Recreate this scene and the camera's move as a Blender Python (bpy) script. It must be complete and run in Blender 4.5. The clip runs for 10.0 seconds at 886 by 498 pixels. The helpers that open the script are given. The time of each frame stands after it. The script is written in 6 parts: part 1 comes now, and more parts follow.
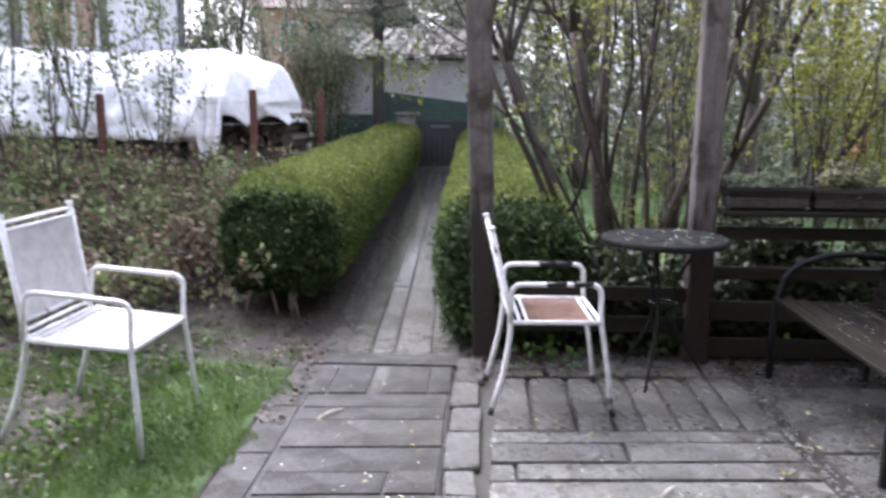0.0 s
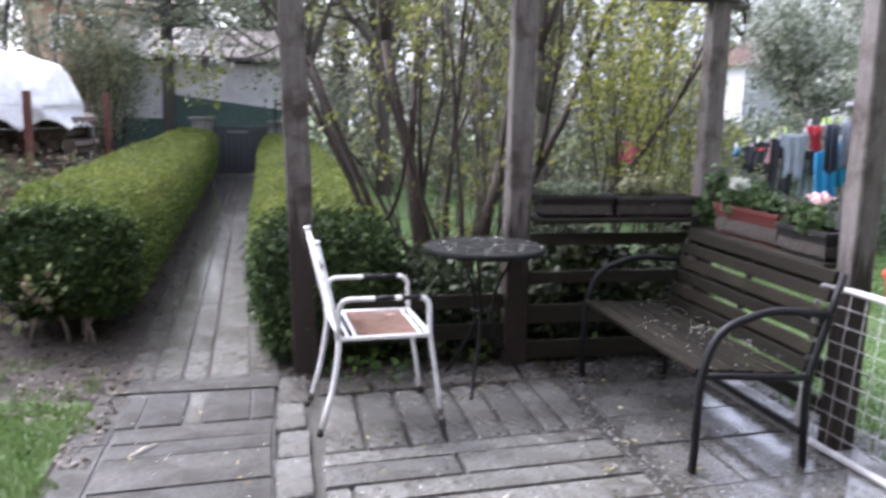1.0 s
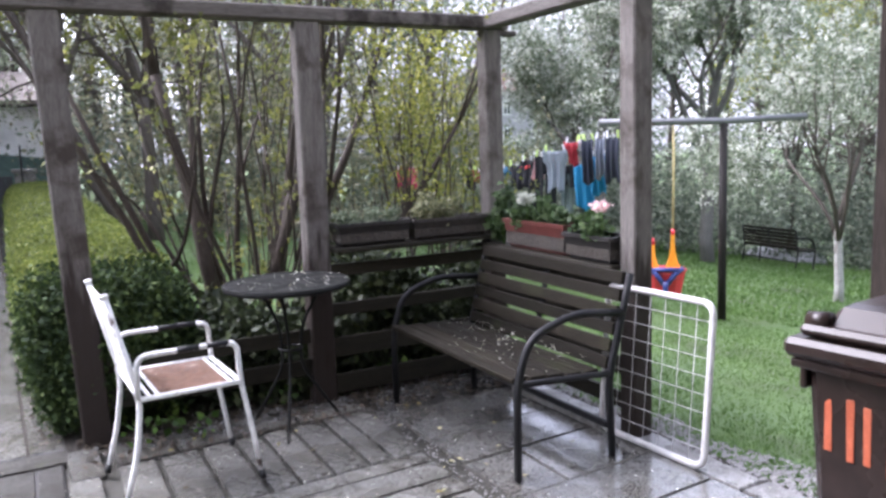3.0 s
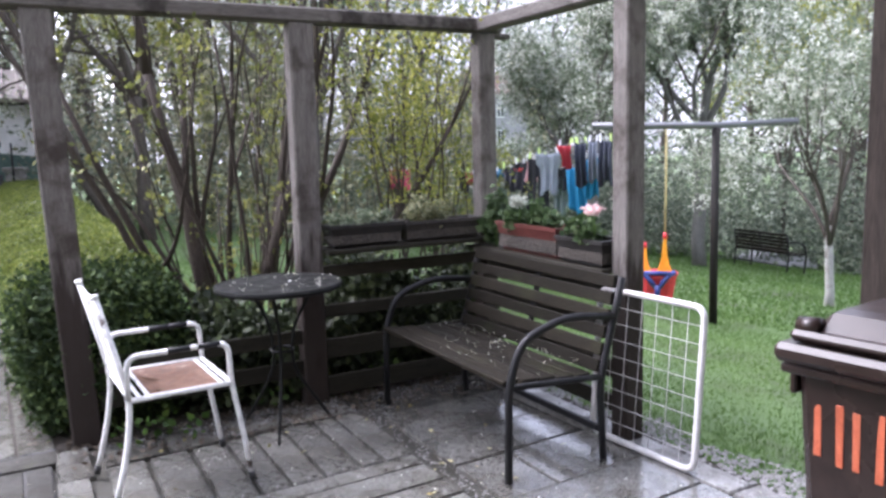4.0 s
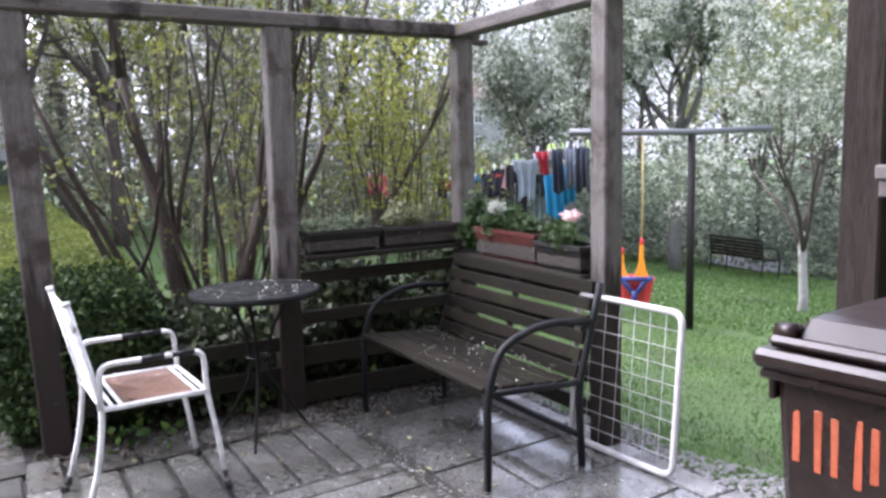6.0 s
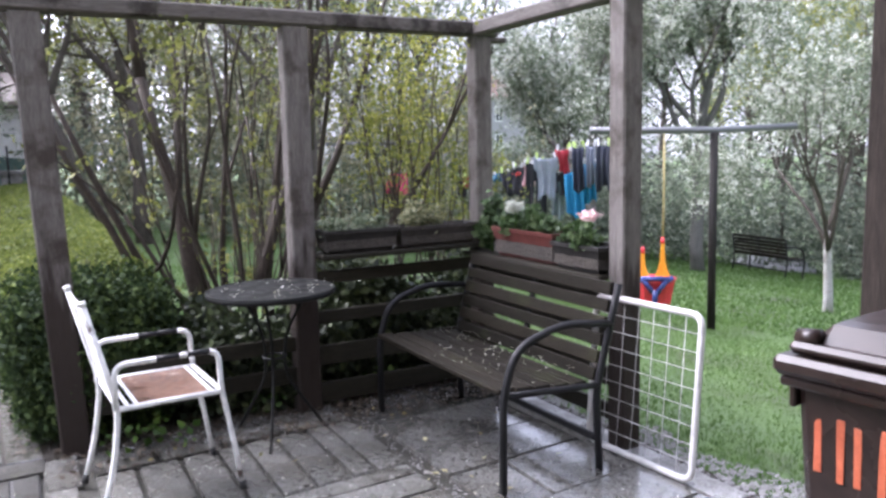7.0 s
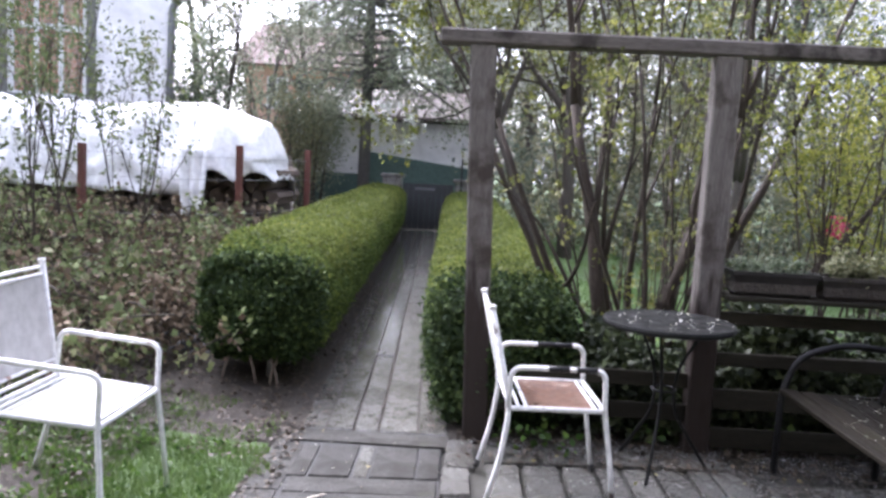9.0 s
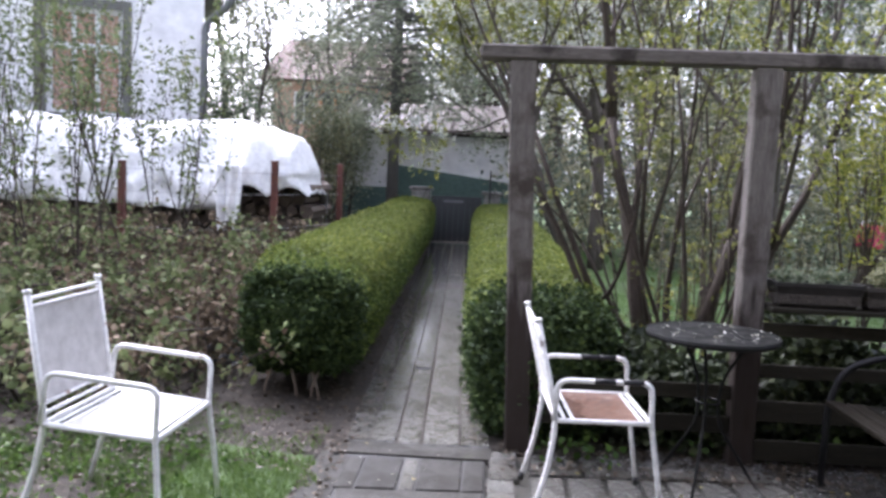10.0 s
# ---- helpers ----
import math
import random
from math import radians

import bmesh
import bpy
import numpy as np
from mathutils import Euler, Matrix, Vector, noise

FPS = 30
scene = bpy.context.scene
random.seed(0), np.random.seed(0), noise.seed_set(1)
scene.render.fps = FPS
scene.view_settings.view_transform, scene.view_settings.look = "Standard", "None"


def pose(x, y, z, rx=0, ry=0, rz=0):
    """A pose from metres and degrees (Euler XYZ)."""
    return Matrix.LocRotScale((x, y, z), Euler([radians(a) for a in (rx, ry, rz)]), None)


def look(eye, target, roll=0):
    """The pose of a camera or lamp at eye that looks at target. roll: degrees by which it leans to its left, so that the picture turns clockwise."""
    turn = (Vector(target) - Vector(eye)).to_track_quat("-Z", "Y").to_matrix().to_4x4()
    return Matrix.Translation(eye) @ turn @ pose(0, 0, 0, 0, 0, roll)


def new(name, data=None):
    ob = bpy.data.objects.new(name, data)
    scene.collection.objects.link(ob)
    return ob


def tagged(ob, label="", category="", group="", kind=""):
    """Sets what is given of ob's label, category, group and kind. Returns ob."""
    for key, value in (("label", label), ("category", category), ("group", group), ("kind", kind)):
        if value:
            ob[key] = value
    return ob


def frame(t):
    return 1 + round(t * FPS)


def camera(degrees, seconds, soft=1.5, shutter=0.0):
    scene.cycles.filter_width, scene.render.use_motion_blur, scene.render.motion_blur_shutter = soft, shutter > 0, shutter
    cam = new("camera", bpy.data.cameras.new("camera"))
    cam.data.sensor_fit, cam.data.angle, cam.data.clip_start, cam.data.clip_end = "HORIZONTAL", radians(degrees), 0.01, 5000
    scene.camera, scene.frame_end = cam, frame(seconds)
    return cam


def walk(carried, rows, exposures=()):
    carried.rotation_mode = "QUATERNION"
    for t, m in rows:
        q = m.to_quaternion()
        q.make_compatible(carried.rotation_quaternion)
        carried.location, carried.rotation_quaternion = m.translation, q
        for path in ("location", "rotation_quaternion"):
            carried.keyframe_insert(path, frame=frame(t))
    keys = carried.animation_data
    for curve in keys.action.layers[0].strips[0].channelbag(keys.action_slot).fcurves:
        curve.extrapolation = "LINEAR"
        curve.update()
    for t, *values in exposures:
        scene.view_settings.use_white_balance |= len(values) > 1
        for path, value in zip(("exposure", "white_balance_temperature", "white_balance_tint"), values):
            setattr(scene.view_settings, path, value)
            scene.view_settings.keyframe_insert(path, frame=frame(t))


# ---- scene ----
cam = camera(59.0, 10.0, soft=2.9, shutter=0.5)
PATH = [
    (0, (0.375, -0.052, 1.4), (0.273, 1.913, 1.04), 0.4),
    (0.3, (0.384, -0.014, 1.381), (0.407, 1.949, 0.998), 1.6),
    (0.5, (0.329, 0.004, 1.39), (0.49, 1.964, 1.026), 0.9),
    (0.8, (0.277, 0.038, 1.414), (0.582, 1.981, 1.048), 0.2),
    (1, (0.265, 0.055, 1.421), (0.67, 1.984, 1.08), 1.2),
    (1.5, (0.218, 0.063, 1.42), (0.765, 1.964, 1.126), -0.5),
    (2, (0.218, 0.055, 1.403), (0.769, 1.959, 1.136), -1.5),
    (2.2, (0.214, 0.070, 1.392), (0.763, 1.973, 1.119), -0.9),
    (2.5, (0.198, 0.117, 1.383), (0.885, 1.975, 1.11), -1.0),
    (3, (0.175, 0.152, 1.407), (1.107, 1.901, 1.141), -1.9),
    (4.5, (0.177, 0.153, 1.41), (1.137, 1.888, 1.149), -1.1),
    (5, (0.176, 0.163, 1.408), (1.169, 1.879, 1.149), -0.7),
    (5.5, (0.179, 0.167, 1.407), (1.188, 1.876, 1.156), -1.0),
    (7, (0.217, 0.186, 1.414), (1.17, 1.926, 1.161), -1.3),
    (7.2, (0.238, 0.194, 1.414), (1.148, 1.956, 1.155), -0.3),
    (7.5, (0.27, 0.2, 1.413), (1.05, 2.024, 1.159), -0.5),
    (7.8, (0.280, 0.200, 1.423), (0.842, 2.106, 1.196), 1.7),
    (8, (0.281, 0.198, 1.429), (0.693, 2.144, 1.225), 2.2),
    (8.5, (0.273, 0.182, 1.431), (0.389, 2.167, 1.211), 2.2),
    (9, (0.269, 0.141, 1.436), (0.222, 2.13, 1.229), 3.0),
    (9.5, (0.26, 0.117, 1.445), (0.203, 2.107, 1.253), 2.4),
    (10, (0.179, 0.099, 1.445), (0.069, 2.088, 1.265), 2.4),
]
walk(cam, [(t, look(eye, target, roll)) for t, eye, target, roll in PATH], [(0, 2.37, 5780, 22), (1.2, 2.53, 5780, 22), (3.0, 2.5, 5780, 22), (4.5, 2.48, 5780, 22), (5.8, 2.48, 5780, 22), (7.0, 2.5, 5780, 22), (8.5, 2.53, 5780, 22), (9.2, 2.42, 5780, 22), (10, 2.32, 5780, 22)])

# ---- world, sun ----
world = bpy.data.worlds.new("world")
scene.world = world
world.use_nodes = True
wn = world.node_tree.nodes
wl = world.node_tree.links
sky = wn.new("ShaderNodeTexSky")
sky.sky_type = "NISHITA"
sky.sun_disc = False
sky.sun_elevation = radians(48)
sky.sun_rotation = radians(-40)
sky.air_density, sky.dust_density, sky.ozone_density = 1.0, 5.0, 1.0
grey = wn.new("ShaderNodeHueSaturation")
grey.inputs["Saturation"].default_value = 0.32
wl.new(sky.outputs[0], grey.inputs["Color"])
wl.new(grey.outputs[0], wn["Background"].inputs[0])
wn["Background"].inputs[1].default_value = 0.15

sun = new("sun", bpy.data.lights.new("sun", "SUN"))
sun.data.energy, sun.data.angle, sun.data.color = 0.6, radians(40), (1.0, 0.98, 0.95)
sun.matrix_world = look((-6, 8, 12), (0, 0, 0))


# ---- materials ----
def tree_of(name):
    m = bpy.data.materials.new(name)
    m.use_nodes = True
    n, l = m.node_tree.nodes, m.node_tree.links
    return m, n, l, n["Principled BSDF"]


def ramp(n, l, fac, stops):
    r = n.new("ShaderNodeValToRGB")
    e = r.color_ramp.elements
    while len(e) < len(stops):
        e.new(0.5)
    for k, (p, c) in zip(e, stops):
        k.position, k.color = p, (*c, 1)
    l.new(fac, r.inputs[0])
    return r.outputs[0]


def noise_of(n, l, scale, detail=4.0, stretch=(1, 1, 1), space="Object", rough=0.55):
    co = n.new("ShaderNodeTexCoord")
    mp = n.new("ShaderNodeMapping")
    mp.inputs["Scale"].default_value = stretch
    t = n.new("ShaderNodeTexNoise")
    t.inputs["Scale"].default_value, t.inputs["Detail"].default_value, t.inputs["Roughness"].default_value = scale, detail, rough
    l.new(co.outputs[space], mp.inputs[0])
    l.new(mp.outputs[0], t.inputs["Vector"])
    return t.outputs["Fac"]


def mixed(n, l, fac, a, b, mode="MIX"):
    m = n.new("ShaderNodeMix")
    m.data_type, m.blend_type = "RGBA", mode
    for s, v in ((m.inputs[0], fac), (m.inputs[6], a), (m.inputs[7], b)):
        if isinstance(v, (int, float)):
            s.default_value = v
        elif isinstance(v, tuple):
            s.default_value = (*v, 1)
        else:
            l.new(v, s)
    return m.outputs[2]


def surface(name, dark, light, scale=8.0, stretch=(1, 1, 1), rough=(0.5, 0.8), bump=0.3, depth=0.004, metal=0.0,
            stain=None, stain_at=(0.55, 0.7), stain_scale=3.0, vary=0.0, fine=6.0, coat=0.0, spec=0.5, soak=None):
    """A weathered surface: grain at two scales, a shaped stain, uneven gloss and relief."""
    m, n, l, p = tree_of(name)
    big = noise_of(n, l, scale, 5, stretch)
    small = noise_of(n, l, scale * fine, 4, stretch)
    col = ramp(n, l, big, [(0.3, dark), (0.7, light)])
    col = mixed(n, l, 0.45, col, ramp(n, l, small, [(0.3, tuple(c * 0.55 for c in dark)), (0.7, tuple(min(1, c * 1.15) for c in light))]))
    if stain:
        s = ramp(n, l, noise_of(n, l, stain_scale, 6, rough=0.65), [(stain_at[0], (0, 0, 0)), (stain_at[1], (1, 1, 1))])
        col = mixed(n, l, s, col, stain)
    if soak:
        # rain has soaked up the grain from the foot, with a streaky upper edge
        co = n.new("ShaderNodeTexCoord")
        xyz = n.new("ShaderNodeSeparateXYZ")
        l.new(co.outputs["Object"], xyz.inputs[0])
        add = n.new("ShaderNodeMath")
        add.operation = "MULTIPLY_ADD"
        l.new(noise_of(n, l, 9, 4, (3, 3, 0.35)), add.inputs[0])
        add.inputs[1].default_value = 0.9
        l.new(xyz.outputs["Z"], add.inputs[2])
        part_of = n.new("ShaderNodeMath")
        part_of.operation = "MULTIPLY"
        part_of.inputs[1].default_value = 0.25
        l.new(add.outputs[0], part_of.inputs[0])
        wet = ramp(n, l, part_of.outputs[0], [((soak[0] + 0.38) / 4, (0.93,) * 3), ((soak[0] + 0.56) / 4, (0, 0, 0))])
        col = mixed(n, l, wet, col, soak[1])
    if vary:
        info = n.new("ShaderNodeObjectInfo")
        v = ramp(n, l, info.outputs["Random"], [(0, (1 - vary,) * 3), (1, (1 + vary * 0.4, 1 + vary * 0.36, 1 + vary * 0.3))])
        col = mixed(n, l, 1.0, col, v, "MULTIPLY")
    l.new(col, p.inputs["Base Color"])
    l.new(ramp(n, l, big, [(0.3, (rough[0],) * 3), (0.7, (rough[1],) * 3)]), p.inputs["Roughness"])
    p.inputs["Metallic"].default_value = metal
    p.inputs["Specular IOR Level"].default_value = spec
    p.inputs["Coat Weight"].default_value = coat
    if bump:
        b = n.new("ShaderNodeBump")
        b.inputs["Strength"].default_value, b.inputs["Distance"].default_value = bump, depth
        l.new(small, b.inputs["Height"])
        l.new(b.outputs[0], p.inputs["Normal"])
    return m


def leafy(name, stops, rough=0.5, glow=0.35):
    """Thin leaves or petals: colour by leaf, some light passes through."""
    m, n, l, p = tree_of(name)
    geo = n.new("ShaderNodeNewGeometry")
    col = ramp(n, l, geo.outputs["Random Per Island"], stops)
    big = noise_of(n, l, 1.3, 3)
    col = mixed(n, l, 1.0, col, ramp(n, l, big, [(0.3, (0.75, 0.78, 0.75)), (0.7, (1.1, 1.08, 1.0))]), "MULTIPLY")
    l.new(col, p.inputs["Base Color"])
    p.inputs["Roughness"].default_value = rough
    p.inputs["Specular IOR Level"].default_value = 0.3
    t = n.new("ShaderNodeBsdfTranslucent")
    l.new(col, t.inputs[0])
    mix = n.new("ShaderNodeMixShader")
    mix.inputs[0].default_value = glow
    l.new(p.outputs[0], mix.inputs[1])
    l.new(t.outputs[0], mix.inputs[2])
    l.new(mix.outputs[0], n["Material Output"].inputs[0])
    return m


def wet_stone(name, dark, light, vary=0.25, wet=(0.12, 0.6), spec=0.5, edge=(0.34, 0.66)):
    """Rain-wet concrete: thin standing water in patches, damp matt stone between."""
    m, n, l, p = tree_of(name)
    big = noise_of(n, l, 5.5, 5, space="Object")
    small = noise_of(n, l, 85, 6, rough=0.7)
    mid = noise_of(n, l, 11, 4)
    info = n.new("ShaderNodeObjectInfo")
    col = ramp(n, l, mid, [(0.3, dark), (0.72, light)])
    col = mixed(n, l, 0.6, col, ramp(n, l, small, [(0.36, tuple(c * 0.35 for c in dark)), (0.52, light), (0.66, tuple(c * 1.7 for c in light))]))
    patch = ramp(n, l, noise_of(n, l, 3.1, 7, rough=0.7), [(0.42, (1, 1, 1)), (0.62, (0.5, 0.48, 0.45))])
    col = mixed(n, l, 1.0, col, patch, "MULTIPLY")
    worn = ramp(n, l, noise_of(n, l, 19, 6, rough=0.75), [(0.5, (1, 1, 1)), (0.58, (0.62, 0.6, 0.56)), (0.7, (1.15, 1.15, 1.12))])
    col = mixed(n, l, 1.0, col, worn, "MULTIPLY")
    moss = ramp(n, l, noise_of(n, l, 5, 6, rough=0.7), [(0.6, (0, 0, 0)), (0.75, (0.7,) * 3)])
    col = mixed(n, l, moss, col, (0.055, 0.06, 0.035))
    col = mixed(n, l, 1.0, col, ramp(n, l, info.outputs["Random"], [(0, (1 - vary,) * 3), (1, (1 + vary * 0.5, 1 + vary * 0.45, 1 + vary * 0.4))]), "MULTIPLY")
    l.new(col, p.inputs["Base Color"])
    l.new(ramp(n, l, big, [(edge[0], (wet[0],) * 3), (edge[1], (wet[1],) * 3)]), p.inputs["Roughness"])
    p.inputs["Specular IOR Level"].default_value = spec
    b = n.new("ShaderNodeBump")
    b.inputs["Strength"].default_value, b.inputs["Distance"].default_value = 0.35, 0.004
    l.new(mid, b.inputs["Height"])
    b2 = n.new("ShaderNodeBump")
    b2.inputs["Strength"].default_value, b2.inputs["Distance"].default_value = 0.25, 0.0015
    l.new(small, b2.inputs["Height"])
    l.new(b.outputs[0], b2.inputs["Normal"])
    l.new(b2.outputs[0], p.inputs["Normal"])
    return m


def glassy(name):
    m, n, l, p = tree_of(name)
    p.inputs["Base Color"].default_value = (0.95, 0.97, 0.97, 1)
    p.inputs["Roughness"].default_value = 0.05
    p.inputs["Transmission Weight"].default_value = 0.9
    return m


# One concrete split by area: shade on the walk, light elsewhere, put into the colours.
M_SLAB = wet_stone("wet_slab_shaded", (0.032, 0.0315, 0.0275), (0.068, 0.067, 0.06), wet=(0.3, 0.7), spec=0.14)
M_SLAB_WET = wet_stone("soaked_slab_lit", (0.072, 0.072, 0.067), (0.165, 0.165, 0.155), wet=(0.01, 0.2), spec=1.0, edge=(0.49, 0.6))
M_PATH = wet_stone("worn_path_stone", (0.094, 0.093, 0.085), (0.182, 0.18, 0.165), 0.12, wet=(0.04, 0.28), spec=0.95, edge=(0.48, 0.7))
M_SLAB_MID = wet_stone("wet_slab_lit", (0.08, 0.08, 0.073), (0.178, 0.178, 0.164), wet=(0.08, 0.4), spec=0.55)
M_JOINT = surface("mossy_joint", (0.016, 0.0155, 0.0105), (0.04, 0.038, 0.026), 30, rough=(0.6, 0.9), bump=0.6, depth=0.006)
M_SILT = surface("grey_joint_silt", (0.026, 0.025, 0.0235), (0.055, 0.054, 0.05), 40, rough=(0.6, 0.9), bump=0.4, depth=0.003)
M_KERB = wet_stone("pale_concrete_kerb", (0.1375, 0.135, 0.1288), (0.2625, 0.2575, 0.2463), wet=(0.2, 0.6))
M_SOIL = surface("wet_soil", (0.04, 0.0355, 0.0305), (0.096, 0.085, 0.072), 12, rough=(0.6, 0.95), bump=0.8, depth=0.02, spec=0.12)
M_TURF = surface("turf", (0.057, 0.106, 0.027), (0.092, 0.153, 0.039), 1.2, rough=(0.6, 0.95), bump=0.8, depth=0.03, stain=(0.051, 0.0574, 0.027), stain_scale=0.7, fine=40)
M_GRASS = leafy("grass_blades", [(0, (0.085, 0.14, 0.035)), (0.5, (0.115, 0.185, 0.048)), (1, (0.165, 0.235, 0.08))], 0.6)
M_LAWN = leafy("lawn_blades", [(0, (0.075, 0.14, 0.036)), (0.5, (0.098, 0.176, 0.047)), (1, (0.128, 0.205, 0.066))], 0.6)
M_POST = surface("grey_weathered_timber", (0.058, 0.0505, 0.044), (0.195, 0.177, 0.162), 7, (6, 6, 0.5), (0.55, 0.9), 0.95, 0.004, stain=(0.05, 0.04, 0.033), stain_at=(0.5, 0.64), stain_scale=4, spec=0.25, soak=(0.82, (0.022, 0.0148, 0.0112)))
M_BEAM = surface("grey_beam_timber", (0.0605, 0.05244, 0.0456), (0.165, 0.1482, 0.1356), 7, (0.5, 6, 6), (0.5, 0.85), 0.6, 0.004, stain=(0.03, 0.025, 0.021), stain_at=(0.5, 0.6), stain_scale=3.5, spec=0.25)
M_BEAM_Y = surface("grey_side_beam_timber", (0.0605, 0.05244, 0.0456), (0.165, 0.1482, 0.1356), 7, (6, 0.5, 6), (0.5, 0.85), 0.6, 0.004, stain=(0.03, 0.025, 0.021), stain_at=(0.5, 0.6), stain_scale=3.5, spec=0.25)
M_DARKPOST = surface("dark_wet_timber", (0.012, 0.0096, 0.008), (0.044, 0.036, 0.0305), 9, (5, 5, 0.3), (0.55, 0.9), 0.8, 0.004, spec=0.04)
M_BOARD = surface("wet_fence_board", (0.0125, 0.0112, 0.0078), (0.036, 0.033, 0.0245), 9, (0.6, 6, 6), (0.4, 0.8), 0.5, 0.003, vary=0.3, spec=0.12)
M_BOARD_Y = surface("wet_fence_board_side", (0.0125, 0.0112, 0.0078), (0.036, 0.033, 0.0245), 9, (6, 0.6, 6), (0.4, 0.8), 0.5, 0.003, vary=0.3, spec=0.12)
M_WHITE = surface("white_paint_on_steel", (0.72, 0.72, 0.71), (0.86, 0.86, 0.85), 6, rough=(0.25, 0.5), bump=0.1, depth=0.001, stain=(0.22, 0.085, 0.03), stain_at=(0.66, 0.7), stain_scale=6)
M_WORN = surface("worn_white_paint", (0.7, 0.7, 0.68), (0.84, 0.83, 0.81), 6, rough=(0.25, 0.5), bump=0.15, depth=0.001, stain=(0.06, 0.035, 0.025), stain_at=(0.62, 0.66), stain_scale=5)
M_PLATE = surface("white_sheet_metal", (0.46, 0.448, 0.43), (0.565, 0.552, 0.535), 3, rough=(0.35, 0.6), bump=0.05, depth=0.001, stain=(0.4, 0.2, 0.1), stain_at=(0.7, 0.85), stain_scale=4)
M_RUSTY = surface("rusted_seat_sheet", (0.05, 0.021, 0.0115), (0.2, 0.105, 0.065), 9, rough=(0.2, 0.7), bump=0.5, depth=0.003, stain=(0.42, 0.35, 0.3), stain_at=(0.6, 0.7), stain_scale=9)
M_BLACK = surface("black_painted_steel", (0.0075, 0.0075, 0.008), (0.016, 0.016, 0.017), 10, rough=(0.3, 0.6), bump=0.2, depth=0.001, spec=0.22)
M_SLAT = surface("wet_bench_slat", (0.0065, 0.0056, 0.004), (0.022, 0.0185, 0.013), 8, (6, 0.5, 6), (0.45, 0.8), 0.7, 0.003, vary=0.35, spec=0.08, stain=(0.022, 0.023, 0.012), stain_at=(0.55, 0.7), stain_scale=4)
M_RUSTPOST = surface("rust_red_steel", (0.07, 0.022, 0.016), (0.16, 0.055, 0.04), 9, rough=(0.5, 0.8), bump=0.3)
M_TERRA = surface("terracotta_plastic", (0.07667, 0.02091, 0.01714), (0.1185, 0.03624, 0.02882), 4, rough=(0.35, 0.55), bump=0.08, stain=(0.1394, 0.08364, 0.07011), stain_at=(0.6, 0.8))
M_BOXDARK = surface("black_plastic", (0.011, 0.0098, 0.0088), (0.026, 0.0232, 0.0205), 5, rough=(0.4, 0.7), bump=0.1)
M_BOXBROWN = surface("faded_brown_plastic", (0.027, 0.0235, 0.021), (0.068, 0.06, 0.054), 5, rough=(0.4, 0.7), bump=0.1)
M_BIN = surface("brown_moulded_plastic", (0.0148, 0.0095, 0.0078), (0.0235, 0.0148, 0.0122), 3, rough=(0.2, 0.45), bump=0.1, depth=0.002, spec=0.3)
M_ORANGE = surface("orange_paint", (0.3, 0.06, 0.024), (0.42, 0.105, 0.046), 20, rough=(0.4, 0.6), bump=0.1)
M_TABLE = surface("dark_wet_tabletop", (0.0085, 0.0087, 0.0082), (0.019, 0.0194, 0.0182), 14, rough=(0.35, 0.7), bump=0.2, depth=0.001, spec=0.08)
M_SHEETING = surface("black_sheeting", (0.008, 0.008, 0.009), (0.02, 0.02, 0.022), 9, rough=(0.15, 0.45), bump=0.3, depth=0.004)
M_RUBBER = surface("black_rubber", (0.015,) * 3, (0.03,) * 3, 10, rough=(0.6, 0.8), bump=0.1)
M_GALV = surface("galvanised_pipe", (0.135, 0.1395, 0.1485), (0.225, 0.2295, 0.2385), 12, (0.5, 6, 6), (0.45, 0.65), 0.1, 0.001, metal=0.6)
M_WIRE = surface("galvanised_wire", (0.3, 0.3, 0.3), (0.5, 0.5, 0.5), 12, rough=(0.35, 0.55), bump=0.0, metal=0.7)
M_BARK = surface("shrub_bark", (0.026, 0.0205, 0.0155), (0.082, 0.066, 0.052), 9, (4, 4, 0.7), (0.6, 0.9), 0.7, 0.006, stain=(0.06998, 0.0756, 0.0378), stain_at=(0.58, 0.75), stain_scale=5, spec=0.2)
# Grey bark of the spruce; on the far fruit trees it carries haze.
M_GREYBARK = surface("grey_spruce_haze_bark", (0.08, 0.076, 0.071), (0.19, 0.182, 0.17), 7, (4, 4, 0.8), (0.6, 0.9), 0.8, 0.01, spec=0.2)
M_POLE = surface("dark_painted_pipe", (0.012, 0.011, 0.0105), (0.034, 0.03, 0.028), 9, (5, 5, 0.6), (0.55, 0.8), 0.2, 0.001, spec=0.12)
# Bark colour lifted a little above its wet dark tone, as haze does.
M_BARKD = surface("dark_tree_bark", (0.04, 0.034, 0.028), (0.11, 0.095, 0.08), 7, (4, 4, 0.8), (0.6, 0.9), 0.8, 0.01, spec=0.2)
M_TWIG = surface("pale_bare_twig", (0.12, 0.095, 0.075), (0.26, 0.215, 0.175), 9, (4, 4, 0.7), (0.6, 0.9), 0.5, 0.004, spec=0.2)
M_BIRCH = surface("limewashed_bark", (0.25, 0.24, 0.225), (0.46, 0.45, 0.43), 5, (2, 2, 3), (0.6, 0.9), 0.4, 0.006, stain=(0.12, 0.1, 0.09), stain_scale=7)
M_SHRUBLEAF = leafy("spring_leaves", [(0, (0.095, 0.112, 0.034)), (0.5, (0.162, 0.178, 0.052)), (1, (0.28, 0.28, 0.082))], 0.5, 0.45)
M_POTLEAF = leafy("geranium_leaves", [(0, (0.03, 0.055, 0.02)), (0.6, (0.07, 0.115, 0.045)), (1, (0.14, 0.19, 0.09))], 0.5)
